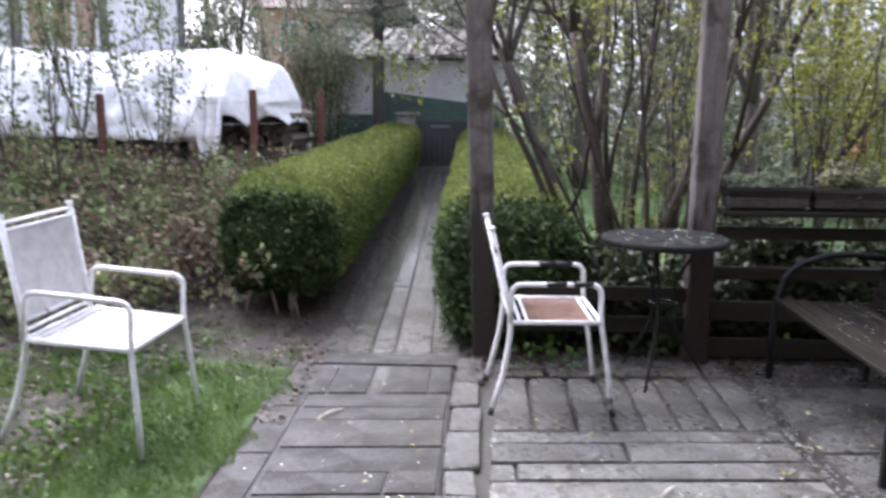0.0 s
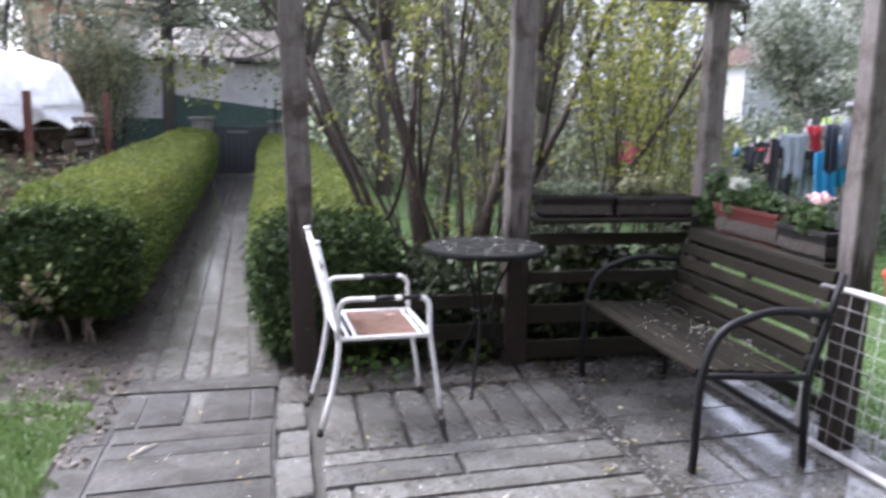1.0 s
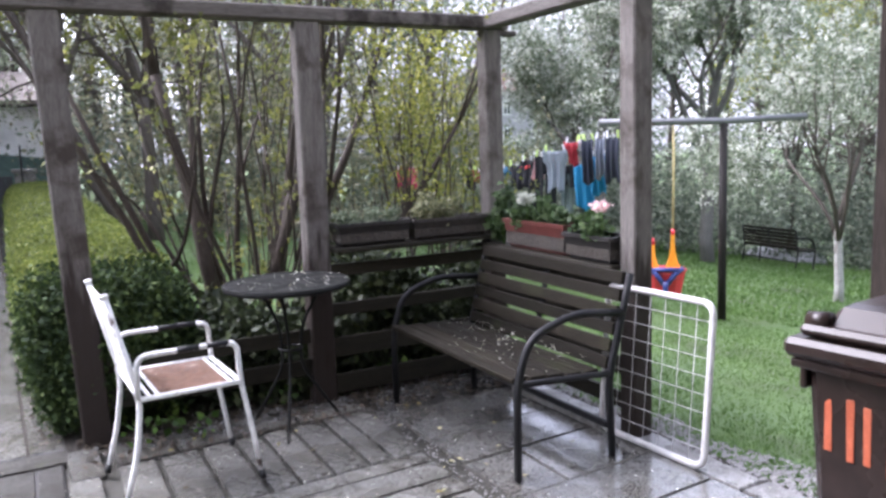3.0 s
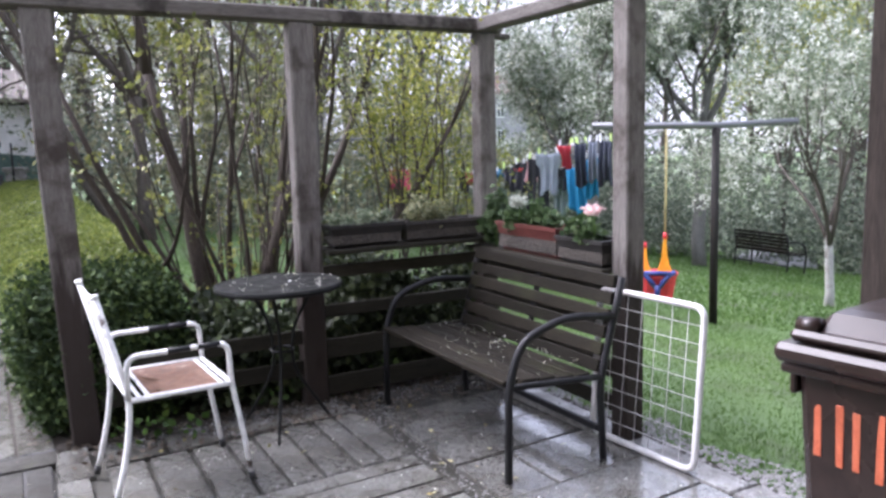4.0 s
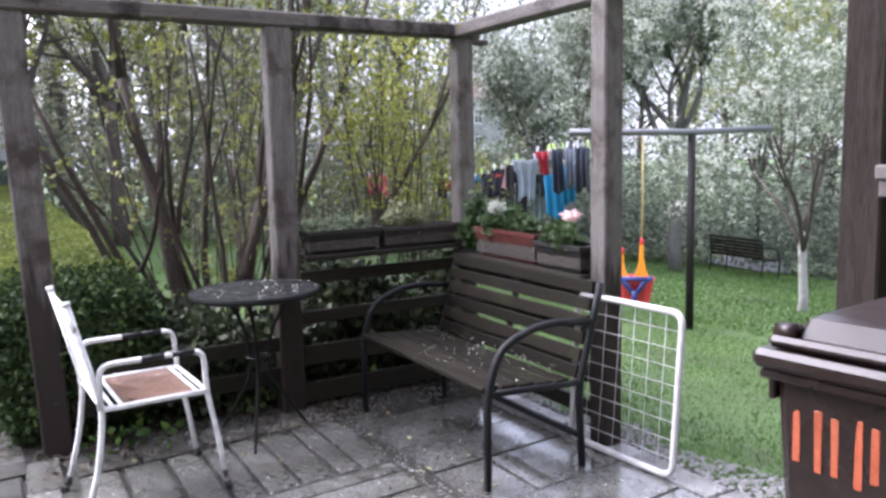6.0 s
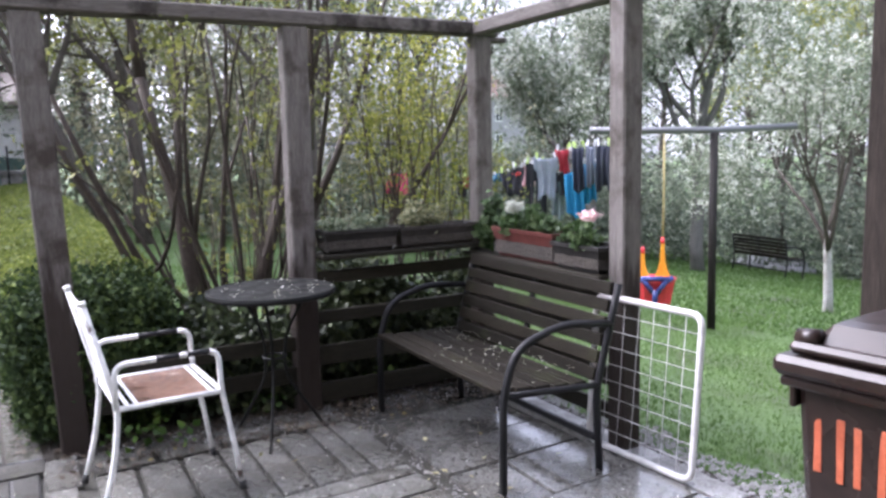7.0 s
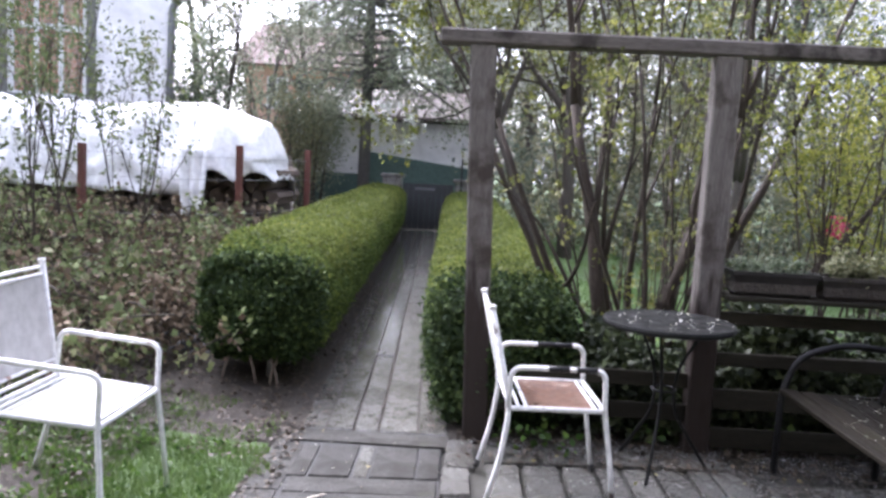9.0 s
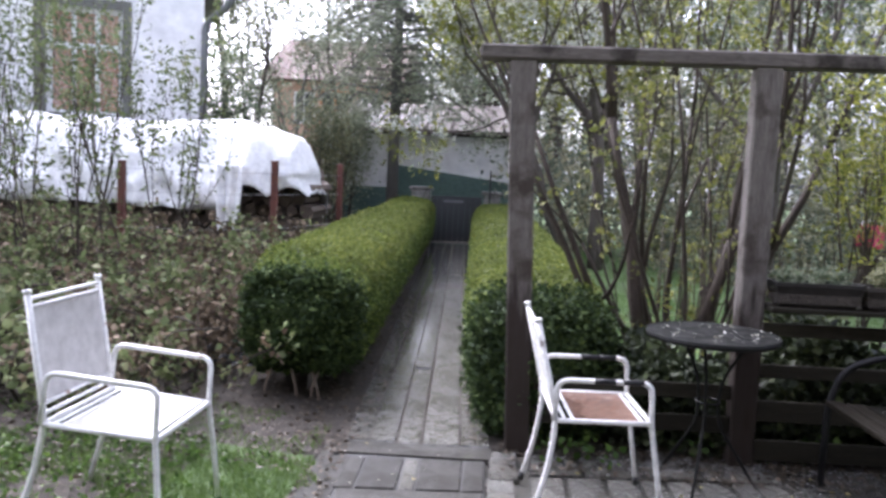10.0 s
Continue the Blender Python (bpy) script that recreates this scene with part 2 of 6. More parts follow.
M_LIME = leafy("lime_green_leaves", [(0, (0.115, 0.138, 0.029)), (0.5, (0.215, 0.235, 0.048)), (1, (0.35, 0.35, 0.08))], 0.5, 0.45)
M_GREENLEAF = leafy("green_leaves", [(0, (0.035, 0.075, 0.015)), (0.6, (0.08, 0.15, 0.03)), (1, (0.16, 0.25, 0.06))], 0.45)
# Leaf colour of the far crowns, paled so that it holds the rain haze.
M_DULLEAF = leafy("dull_grey_green_leaves", [(0, (0.104, 0.134, 0.09)), (0.6, (0.192, 0.232, 0.162)), (1, (0.315, 0.345, 0.268))], 0.75)
M_OLIVE = leafy("olive_leaves", [(0, (0.103, 0.1116, 0.06188)), (0.6, (0.206, 0.2117, 0.1169)), (1, (0.3476, 0.3411, 0.2063))], 0.5)
M_GRAVEL = surface("wet_gravel", (0.13, 0.125, 0.12), (0.3, 0.29, 0.28), 20, rough=(0.25, 0.6), bump=0.3)
# Leaf colour set near black for the shade behind the fence boards.
M_SHADE = leafy("shade_dark_leaves", [(0, (0.02, 0.029, 0.0145)), (0.7, (0.048, 0.062, 0.029)), (1, (0.1, 0.125, 0.052))], 0.5, 0.15)
# Lawn-edge leaves, lightened and greyed with the haze in their colour.
M_UNDER = leafy("dark_grey_green_leaves", [(0, (0.085, 0.105, 0.084)), (0.6, (0.178, 0.208, 0.165)), (1, (0.31, 0.345, 0.275))], 0.5)
M_DIM = leafy("dim_green_leaves", [(0, (0.115, 0.122, 0.08)), (0.6, (0.215, 0.218, 0.138)), (1, (0.37, 0.352, 0.24))], 0.5)
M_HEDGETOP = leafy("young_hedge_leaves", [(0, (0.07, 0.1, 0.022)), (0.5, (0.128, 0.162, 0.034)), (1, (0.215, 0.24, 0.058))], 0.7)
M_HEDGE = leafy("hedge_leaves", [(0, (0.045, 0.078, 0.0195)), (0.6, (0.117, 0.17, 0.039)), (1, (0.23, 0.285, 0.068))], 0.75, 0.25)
# Box leaves taken darker than their green, for the deep shade at the near end.
M_BOX = leafy("shade_dark_box_leaves", [(0, (0.015, 0.03, 0.01)), (0.6, (0.034, 0.06, 0.0175)), (1, (0.083, 0.118, 0.031))], 0.85, 0.15)
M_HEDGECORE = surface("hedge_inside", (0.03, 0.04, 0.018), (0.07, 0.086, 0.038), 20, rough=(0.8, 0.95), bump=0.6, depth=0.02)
M_BLOSSOM = leafy("white_blossom", [(0, (0.48, 0.5, 0.44)), (1, (0.7, 0.71, 0.685))], 0.6, 0.4)
M_DEADLEAF = leafy("fallen_leaves", [(0, (0.0288, 0.0216, 0.0144)), (0.6, (0.072, 0.054, 0.03744)), (1, (0.1584, 0.1296, 0.1008))], 0.5, 0.15)
M_BRAMBLE = leafy("bramble_leaf", [(0, (0.085, 0.098, 0.05)), (0.5, (0.145, 0.185, 0.08)), (0.85, (0.23, 0.265, 0.125)), (1, (0.32, 0.31, 0.2))], 0.85, 0.25)
M_BROWNLEAF = leafy("withered_bramble_leaf", [(0, (0.075, 0.056, 0.039)), (0.6, (0.165, 0.125, 0.09)), (1, (0.29, 0.225, 0.165))], 0.9, 0.15)
M_YELLOWLEAF = leafy("yellow_fallen_leaf", [(0, (0.2, 0.14, 0.05)), (0.6, (0.42, 0.38, 0.16)), (1, (0.55, 0.5, 0.3))], 0.5, 0.2)
M_PETAL = leafy("fallen_petals", [(0, (0.5, 0.47, 0.33)), (0.4, (0.72, 0.71, 0.64)), (1, (0.84, 0.84, 0.82))], 0.5, 0.2)
M_SPRUCE = leafy("spruce_needles", [(0, (0.15, 0.182, 0.122)), (1, (0.39, 0.415, 0.31))], 0.6, 0.2)
M_TARP = surface("white_tarpaulin", (0.83, 0.828, 0.845), (0.9, 0.897, 0.9), 3, rough=(0.3, 0.5), bump=0.3, depth=0.01)
M_LOG = surface("split_firewood", (0.06, 0.045, 0.035), (0.18, 0.14, 0.11), 9, rough=(0.6, 0.9), bump=0.5, vary=0.4)
M_RENDER = surface("white_house_render", (0.8, 0.79, 0.8), (0.87, 0.862, 0.866), 1.2, rough=(0.7, 0.95), bump=0.15, stain=(0.6, 0.6, 0.62), stain_at=(0.6, 0.85), stain_scale=0.8, fine=3)
M_TRIM = surface("grey_window_surround", (0.1, 0.1, 0.09), (0.16, 0.16, 0.145), 4, rough=(0.6, 0.9), bump=0.2)
M_BACKWALL = surface("beige_unseen_wall", (0.24, 0.21, 0.17), (0.32, 0.29, 0.24), 2, rough=(0.7, 0.95), bump=0.2)
M_FRAME = surface("white_window_frame", (0.7, 0.7, 0.7), (0.8, 0.8, 0.8), 6, rough=(0.3, 0.5), bump=0.1)
M_CURTAIN = surface("apricot_curtain", (0.5, 0.19, 0.09), (0.68, 0.34, 0.2), 4, (6, 6, 0.4), (0.7, 0.9), 0.3)
M_GREEN = surface("green_painted_boards", (0.05, 0.1, 0.084), (0.088, 0.15, 0.128), 3, rough=(0.4, 0.7), bump=0.2)
M_ROOF = surface("brown_tile_roof", (0.0806, 0.0496, 0.0403), (0.1488, 0.0961, 0.0806), 5, rough=(0.5, 0.85), bump=0.4, spec=0.12)
M_GATE = surface("dark_gate_wood", (0.022, 0.024, 0.026), (0.05, 0.052, 0.055), 8, (6, 6, 0.5), (0.35, 0.7), 0.4)
M_OLDTILE = surface("wet_grey_brown_tiles", (0.12, 0.095, 0.085), (0.24, 0.2, 0.185), 5, rough=(0.4, 0.7), bump=0.4, spec=0.35)
M_FARGLASS = surface("far_window_glass", (0.03, 0.034, 0.038), (0.06, 0.066, 0.07), 2, rough=(0.05, 0.15), bump=0.05, depth=0.001)
# The hill's pale grey holds the rain mist as base colour.
M_HILL = surface("wooded_hill_mist_colour", (0.235, 0.237, 0.247), (0.325, 0.327, 0.34), 0.03, rough=(0.9, 1.0), bump=0.5, depth=1.0, fine=0.3)
M_PALEWALL = surface("pale_grey_render", (0.27, 0.265, 0.28), (0.36, 0.35, 0.365), 3, rough=(0.7, 0.95), bump=0.2, depth=0.004)
M_PINKWALL = surface("salmon_render", (0.5, 0.3, 0.22), (0.62, 0.4, 0.31), 2, rough=(0.7, 0.95), bump=0.2)
M_OCHRE = surface("orange_wood", (0.5, 0.17, 0.05), (0.65, 0.26, 0.09), 4, rough=(0.5, 0.8), bump=0.2)
M_GLASS = glassy("window_glass")
M_ROPE = surface("yellow_rope", (0.4, 0.33, 0.14), (0.55, 0.46, 0.22), 60, rough=(0.7, 0.9), bump=0.5)


def plain(name, c, rough=0.5):
    return surface(name, tuple(v * 0.85 for v in c), tuple(min(0.9, v * 1.1) for v in c), 9, rough=(rough, rough + 0.2), bump=0.15)


M_YELLOW = plain("orange_yellow_plastic", (0.85, 0.36, 0.02), 0.3)
M_RED = plain("red_plastic", (0.7, 0.05, 0.06), 0.3)
M_BLUE = plain("navy_blue_plastic", (0.03, 0.045, 0.2), 0.3)


# ---- building helpers ----
def mesh_of(name, verts, faces, smooth=False):
    me = bpy.data.meshes.new(name)
    me.from_pydata([tuple(v) for v in verts], [], faces)
    if smooth:
        me.polygons.foreach_set("use_smooth", [True] * len(me.polygons))
    me.update()
    return me


def part(name, shape, material, parent=None, label="", at=None):
    """Links a bmesh or mesh as one mesh object, under a thing where a parent is given."""
    if isinstance(shape, bmesh.types.BMesh):
        me = bpy.data.meshes.new(name)
        shape.to_mesh(me)
        shape.free()
    else:
        me = shape
    if material and not me.materials:
        me.materials.append(material)
    ob = new(name, me)
    if at is not None:
        ob.matrix_basis = at
    if parent:
        ob.parent = parent
    if label:
        ob["label"] = label
    return ob


def thing(name, label, category, at=None, group="", kind=""):
    ob = new(name)
    ob.empty_display_size = 0.1
    if at is not None:
        ob.matrix_basis = at
    return tagged(ob, label, category, group, kind)


def box(x0, x1, y0, y1, z0, z1, bevel=0.004, bm=None, wob=0.0):
    """A bevelled block, into bm where one is given; wob moves its corners a little."""
    b = bmesh.new()
    bmesh.ops.create_cube(b, size=1)
    for v in b.verts:
        v.co = Vector(((x0 + x1) / 2 + v.co.x * (x1 - x0), (y0 + y1) / 2 + v.co.y * (y1 - y0), (z0 + z1) / 2 + v.co.z * (z1 - z0)))
        if wob:
            v.co += Vector([random.uniform(-wob, wob) for _ in range(3)])
    if bevel:
        bmesh.ops.bevel(b, geom=b.edges[:], offset=bevel, segments=1, affect="EDGES", profile=0.5)
    if bm is None:
        return b
    me = bpy.data.meshes.new("tmp")
    b.to_mesh(me)
    b.free()
    bm.from_mesh(me)
    bpy.data.meshes.remove(me)
    return bm


def fillet(pts, r, n=5):
    """A polyline with its inner corners rounded."""
    pts = [Vector(p) for p in pts]
    out = [pts[0]]
    for a, b, c in zip(pts, pts[1:], pts[2:]):
        k = min(r, (a - b).length * 0.45, (c - b).length * 0.45)
        p, q = b + (a - b).normalized() * k, b + (c - b).normalized() * k
        for i in range(n + 1):
            t = i / n
            out.append(p * (1 - t) ** 2 + b * 2 * t * (1 - t) + q * t * t)
    return out + [pts[-1]]


def sweep(lines, sides=8):
    """Round tubes along polylines of (points, radius or radii), as one mesh."""
    verts, faces = [], []
    for pts, rad in lines:
        pts = [Vector(p) for p in pts]
        rads = rad if isinstance(rad, (list, tuple)) else [rad] * len(pts)
        base, side = len(verts), None
        for i, p in enumerate(pts):
            d = (pts[min(i + 1, len(pts) - 1)] - pts[max(i - 1, 0)]).normalized()
            if side is None:
                side = d.orthogonal().normalized()
            side = (side - d * side.dot(d)).normalized()
            up = d.cross(side)
            for k in range(sides):
                a = 2 * math.pi * k / sides
                verts.append(p + (side * math.cos(a) + up * math.sin(a)) * rads[i])
        for i in range(len(pts) - 1):
            for k in range(sides):
                a, b = base + i * sides + k, base + i * sides + (k + 1) % sides
                faces.append((a, b, b + sides, a + sides))
        faces.append(tuple(range(base + sides - 1, base - 1, -1)))
        faces.append(tuple(range(len(verts) - sides, len(verts))))
    return mesh_of("tube", verts, faces, True)


def leaves(name, centres, size, material, parent=None, label="", rng=None, flat=0.0, slim=0.55, up=0.0):
    """Many small folded leaves at the given places, as one mesh. flat: how level they lie; up: how far they point upwards."""
    c = np.asarray(centres, float)
    n = len(c)
    rng = rng or np.random.default_rng(1)
    d = rng.normal(size=(n, 3))
    d[:, 2] = d[:, 2] * (1 - flat) + up * 2
    d /= np.linalg.norm(d, axis=1)[:, None] + 1e-9
    e = rng.normal(size=(n, 3))
    e[:, 2] *= 1 - flat
    e -= d * (e * d).sum(1)[:, None]
    e /= np.linalg.norm(e, axis=1)[:, None] + 1e-9
    nn = np.cross(d, e)
    s = (size * rng.uniform(0.6, 1.35, n))[:, None]
    w = s * slim * 0.5
    v = np.stack([c - d * s * 0.5, c + e * w + nn * w * 0.35, c + d * s * 0.5, c - e * w + nn * w * 0.35], 1).reshape(-1, 3)
    k = np.arange(n)[:, None] * 4
    f = np.concatenate([k + [0, 1, 2], k + [0, 2, 3]], 1).reshape(-1, 3)
    me = bpy.data.meshes.new(name)
    me.vertices.add(len(v))
    me.vertices.foreach_set("co", v.ravel())
    me.loops.add(f.size)
    me.loops.foreach_set("vertex_index", f.ravel().astype(np.int32))
    me.polygons.add(len(f))
    me.polygons.foreach_set("loop_start", np.arange(0, f.size, 3, dtype=np.int32))
    me.update(calc_edges=True)
    return part(name, me, material, parent, label)


def blades(name, roots, height, material, width=0.006, parent=None, rng=None):
    """Grass: one bent blade of three triangles a root."""
    c = np.asarray(roots, float)
    n = len(c)
    rng = rng or np.random.default_rng(2)
    a = rng.uniform(0, 2 * math.pi, n)
    side = np.stack([np.cos(a), np.sin(a), 0 * a], 1)
    lean = np.stack([-np.sin(a), np.cos(a), 0 * a], 1) * rng.normal(0, 0.45, n)[:, None]
    h = (height * rng.uniform(0.45, 1.3, n))[:, None]
    w = width * rng.uniform(0.6, 1.3, n)[:, None]
    z = np.array([0, 0, 1.0])
    mid, tip = c + (z * 0.6 + lean * 0.35) * h, c + (z * 0.95 + lean) * h
    v = np.stack([c - side * w / 2, c + side * w / 2, mid + side * w * 0.4, mid - side * w * 0.4, tip], 1).reshape(-1, 3)
    k = np.arange(n)[:, None] * 5
    f = np.concatenate([k + [0, 1, 2], k + [0, 2, 3], k + [3, 2, 4]], 1).reshape(-1, 3)
    me = bpy.data.meshes.new(name)
    me.vertices.add(len(v))
    me.vertices.foreach_set("co", v.ravel())
    me.loops.add(f.size)
    me.loops.foreach_set("vertex_index", f.ravel().astype(np.int32))
    me.polygons.add(len(f))
    me.polygons.foreach_set("loop_start", np.arange(0, f.size, 3, dtype=np.int32))
    me.update(calc_edges=True)
    return part(name, me, material, parent)


def grow(rng, start, way, length, radius, levels, split=(2, 4), spread=0.5, lift=0.15, shrink=0.68, bend=0.12):
    """Limbs that fork: polylines with tapering radii, and the places along the thin twigs."""
    lines, twigs = [], []

    def limb(p, d, ln, r, lv):
        pts, rads, n = [Vector(p)], [r], 5
        for i in range(n):
            d = (d + Vector(rng.normal(0, bend, 3)) + Vector((0, 0, lift * 0.3))).normalized()
            pts.append(pts[-1] + d * ln / n)
            rads.append(r * (1 - 0.5 * (i + 1) / n) if lv else r * (1 - 0.85 * (i + 1) / n))
        lines.append((pts, rads))
        if lv <= 1:
            twigs.extend(pts[2:])
        if lv:
            for i in range(rng.integers(split[0], split[1] + 1)):
                # the first shoot carries the limb on from its tip, the others fork off along it
                k = rng.integers(2, n + 1) if i else n
                w = (d + Vector(rng.normal(0, spread if i else spread * 0.4, 3)) + Vector((0, 0, lift))).normalized()
                limb(pts[k], w, ln * shrink * rng.uniform(0.75, 1.15), rads[k] * (0.65 if i else 0.97), lv - 1)

    limb(Vector(start), Vector(way).normalized(), length, radius, levels)
    return lines, twigs


def round_crown(rng, twigs, n, spread):
    """Places for n leaves round the twigs."""
    t = np.array([tuple(p) for p in twigs])
    return t[rng.integers(0, len(t), n)] + rng.normal(0, spread, (n, 3))


def ground_z(x, y):
    """Height of the land: a slight rise along the path, a fall towards the lawn, a bank the other way."""
    rise = 0.0195 * min(max(y - 4.3, 0), 14) * min(max((3.2 - x) / 1.6, 0), 1)
    fall = 0.138 * min(max(x - 2.8, 0), 4.2) + 0.117 * min(max(x - 7.0, 0), 18)
    bank = 0.075 * min(max(-x - 0.75, 0), 2.5)
    return rise - fall + bank


# ---- ground ----
def make_ground():
    """One sheet to the horizon; it lies a little under the paving."""
    near_x = list(np.arange(-12, 24.01, 0.4)) + [-0.66, -0.64, 2.74, 2.76]
    near_y = list(np.arange(-6, 26.01, 0.4)) + [4.24, 4.26]
    far = [30, 40, 60, 90, 150, 300, 600, 1500]
    xs = sorted(set(round(float(v), 3) for v in near_x + far + [-v for v in far]))
    ys = sorted(set(round(float(v), 3) for v in near_y + far + [-v for v in far]))
    verts, faces = [], []
    for y in ys:
        for x in xs:
            z = ground_z(x, y) - 0.012
            if -0.65 < x < 2.75 and y < 4.25:
                z -= 0.05
            elif abs(x) < 30 and abs(y) < 30:
                z += 0.02 * noise.noise((x * 0.8, y * 0.8, 0)) * (0 if abs(x) < 1.2 else 1)
            verts.append((x, y, z))
    w = len(xs)
    for j in range(len(ys) - 1):
        for i in range(w - 1):
            faces.append((j * w + i, j * w + i + 1, (j + 1) * w + i + 1, (j + 1) * w + i))
    me = mesh_of("ground", verts, faces, True)
    me.materials.append(M_TURF)
    me.materials.append(M_SOIL)
    for p in me.polygons:
        c = p.center
        bed = (-0.66 < c.x < 2.76 and c.y < 4.3) or (0.2 < c.x < 2.9 and c.y < 4.9) or (-4.5 < c.x < 0.9 and 3.9 < c.y < 17) or (-8 < c.x < -1.25 and c.y > 1)
        p.material_index = 1 if bed else 0
    return tagged(part("ground", me, None), "wet green lawn and dark garden soil falling away", "ground", kind="structure")


ground = make_ground()


# ---- pergola and fence ----
pergola = thing("pergola", "grey weathered timber pergola with square posts and beams", "pergola", kind="structure")
for x0, x1, y0, y1, lean, m in ((0.325, 0.46, 4.205, 4.31, -0.065, M_POST), (1.505, 1.635, 4.205, 4.315, 0.0, M_POST), (2.662, 2.772, 4.2, 4.31, 0, M_POST),
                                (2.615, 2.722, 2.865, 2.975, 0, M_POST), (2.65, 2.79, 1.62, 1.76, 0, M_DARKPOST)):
    b = box(x0, x1, y0, y1, -0.08, 2.07, 0.008, wob=0.003)
    bmesh.ops.transform(b, matrix=Matrix.Shear("XY", 4, (lean / 2.07, 0)), verts=b.verts)
    part("post", b, m, pergola)
part("front_beam", box(0.1, 2.83, 4.195, 4.315, 2.071, 2.148, 0.01, wob=0.004), M_BEAM, pergola)
part("side_beam", box(2.635, 2.745, 0.2, 4.19, 2.071, 2.148, 0.01, wob=0.003), M_BEAM_Y, pergola)
part("bracket", box(2.75, 2.9, 4.225, 4.3, 2.04, 2.07, 0.005), M_BEAM, pergola)

fence = thing("board_fence", "low fence of dark wet horizontal boards between the posts", "fence", kind="structure")
for z0, z1 in ((0.695, 0.765), (0.475, 0.545), (0.24, 0.35), (0.03, 0.14)):
    part("board", box(1.637, 2.66, 4.215, 4.24, z0, z1, 0.003, wob=0.003), M_BOARD, fence)
part("shelf_board", box(1.637, 2.66, 4.11, 4.32, 0.838, 0.862, 0.004, wob=0.002), M_BOARD, fence)
for z0, z1 in ((0.34, 0.42), (0.16, 0.25)):
    part("board", box(0.462, 1.503, 4.225, 4.25, z0, z1, 0.003, wob=0.003), M_BOARD, fence)
for z0, z1 in ((0.62, 0.72), (0.44, 0.53), (0.25, 0.34), (0.08, 0.16)):
    part("board", box(2.69, 2.715, 2.977, 4.203, z0, z1, 0.003, wob=0.003), M_BOARD_Y, fence)
part("shelf_board", box(2.56, 2.78, 2.977, 4.203, 0.79, 0.812, 0.004, wob=0.002), M_BOARD_Y, fence)


def planter(x0, x1, y0, y1, z0, z1, m, label):
    """A tapering trough with a rim, hollow, filled with soil."""
    t = thing("flower_box", label, "planter", pose((x0 + x1) / 2, (y0 + y1) / 2, z0), "flower boxes on the fence")
    w, d, h, k = (x1 - x0) / 2, (y1 - y0) / 2, z1 - z0, 0.034
    rings = [(w - k, d - k, 0), (w - 0.006, d - 0.006, h - 0.02), (w, d, h - 0.02), (w, d, h), (w - 0.012, d - 0.012, h), (w - 0.014, d - 0.014, h - 0.035)]
    verts, faces = [], []
    for a, b, z in rings:
        verts += [(-a, -b, z), (a, -b, z), (a, b, z), (-a, b, z)]
    faces.append((3, 2, 1, 0))
    for r in range(len(rings) - 1):
        for i in range(4):
            j = (i + 1) % 4
            faces.append((r * 4 + i, r * 4 + j, r * 4 + 4 + j, r * 4 + 4 + i))
    part("trough", mesh_of("trough", verts, faces), m, t)
    part("soil", box(-w + 0.016, w - 0.016, -d + 0.016, d - 0.016, 0.02, h - 0.03, 0), M_SOIL, t)
    return t


planter(1.655, 2.10, 4.125, 4.30, 0.864, 0.992, M_BOXDARK, "black plastic flower box with pale grey-green succulents")
planter(2.108, 2.625, 4.125, 4.30, 0.864, 0.985, M_BOXBROWN, "faded brown plastic flower box with leafy plants")
planter(2.58, 2.745, 3.36, 3.93, 0.814, 0.975, M_TERRA, "terracotta-coloured plastic flower box with a white geranium")
planter(2.565, 2.735, 2.985, 3.355, 0.814, 0.945, M_BOXDARK, "black plastic flower box with a pink geranium")


def potted(x0, x1, y0, y1, z, height, n, size, mat, label, bloom=None):
    """Bushy plants in a box, with stems and perhaps a flower head."""
    rng = np.random.default_rng(int(1000 * x0 + 10 * y0))
    t = thing("potted_plant", label, "plant")
    lines, tips = [], []
    for _ in range(max(6, n // 90)):
        p = Vector((rng.uniform(x0, x1), rng.uniform(y0, y1), z))
        q = p + Vector((rng.normal(0, 0.03), rng.normal(0, 0.03), height * rng.uniform(0.4, 1)))
        lines.append(([p, (p + q) / 2 + Vector(rng.normal(0, 0.01, 3)), q], [0.004, 0.003, 0.002]))
        tips += [p * (1 - k) + q * k for k in (0.4, 0.6, 0.8, 1)]
    for q in lines:
        part("stem", sweep([q], 4), M_GREENLEAF, t)
    leaves("foliage", round_crown(rng, tips, n, 0.022), size, mat, t, rng=rng, flat=0.3, slim=0.85)
    if bloom:
        m, places = bloom
        for q in places:
            part("flower_stem", sweep([([(q[0], q[1], z), (q[0] + 0.01, q[1], (z + q[2]) / 2), q], 0.003)], 4), M_GREENLEAF, t)
            c = np.array(q) + rng.normal(0, 0.016, (110, 3)) * (1.2, 1.2, 0.8)
            leaves("flower_head", c, 0.022, m, t, rng=rng, slim=0.9)
    return t


M_PINK = leafy("pink_petals", [(0, (0.75, 0.5, 0.55)), (1, (0.85, 0.72, 0.74))], 0.5, 0.3)
potted(1.68, 2.08, 4.15, 4.28, 0.965, 0.07, 900, 0.022, M_DULLEAF, "low grey-green succulents filling the black box")
potted(2.15, 2.6, 4.15, 4.28, 0.955, 0.14, 800, 0.028, M_OLIVE, "leafy green plants with yellowish shoots in the brown box")
potted(2.6, 2.72, 3.42, 3.88, 0.945, 0.13, 700, 0.04, M_POTLEAF, "white-flowered geranium with round green leaves",
       (M_BLOSSOM, [(2.6, 3.72, 1.1), (2.615, 3.74, 1.085)]))
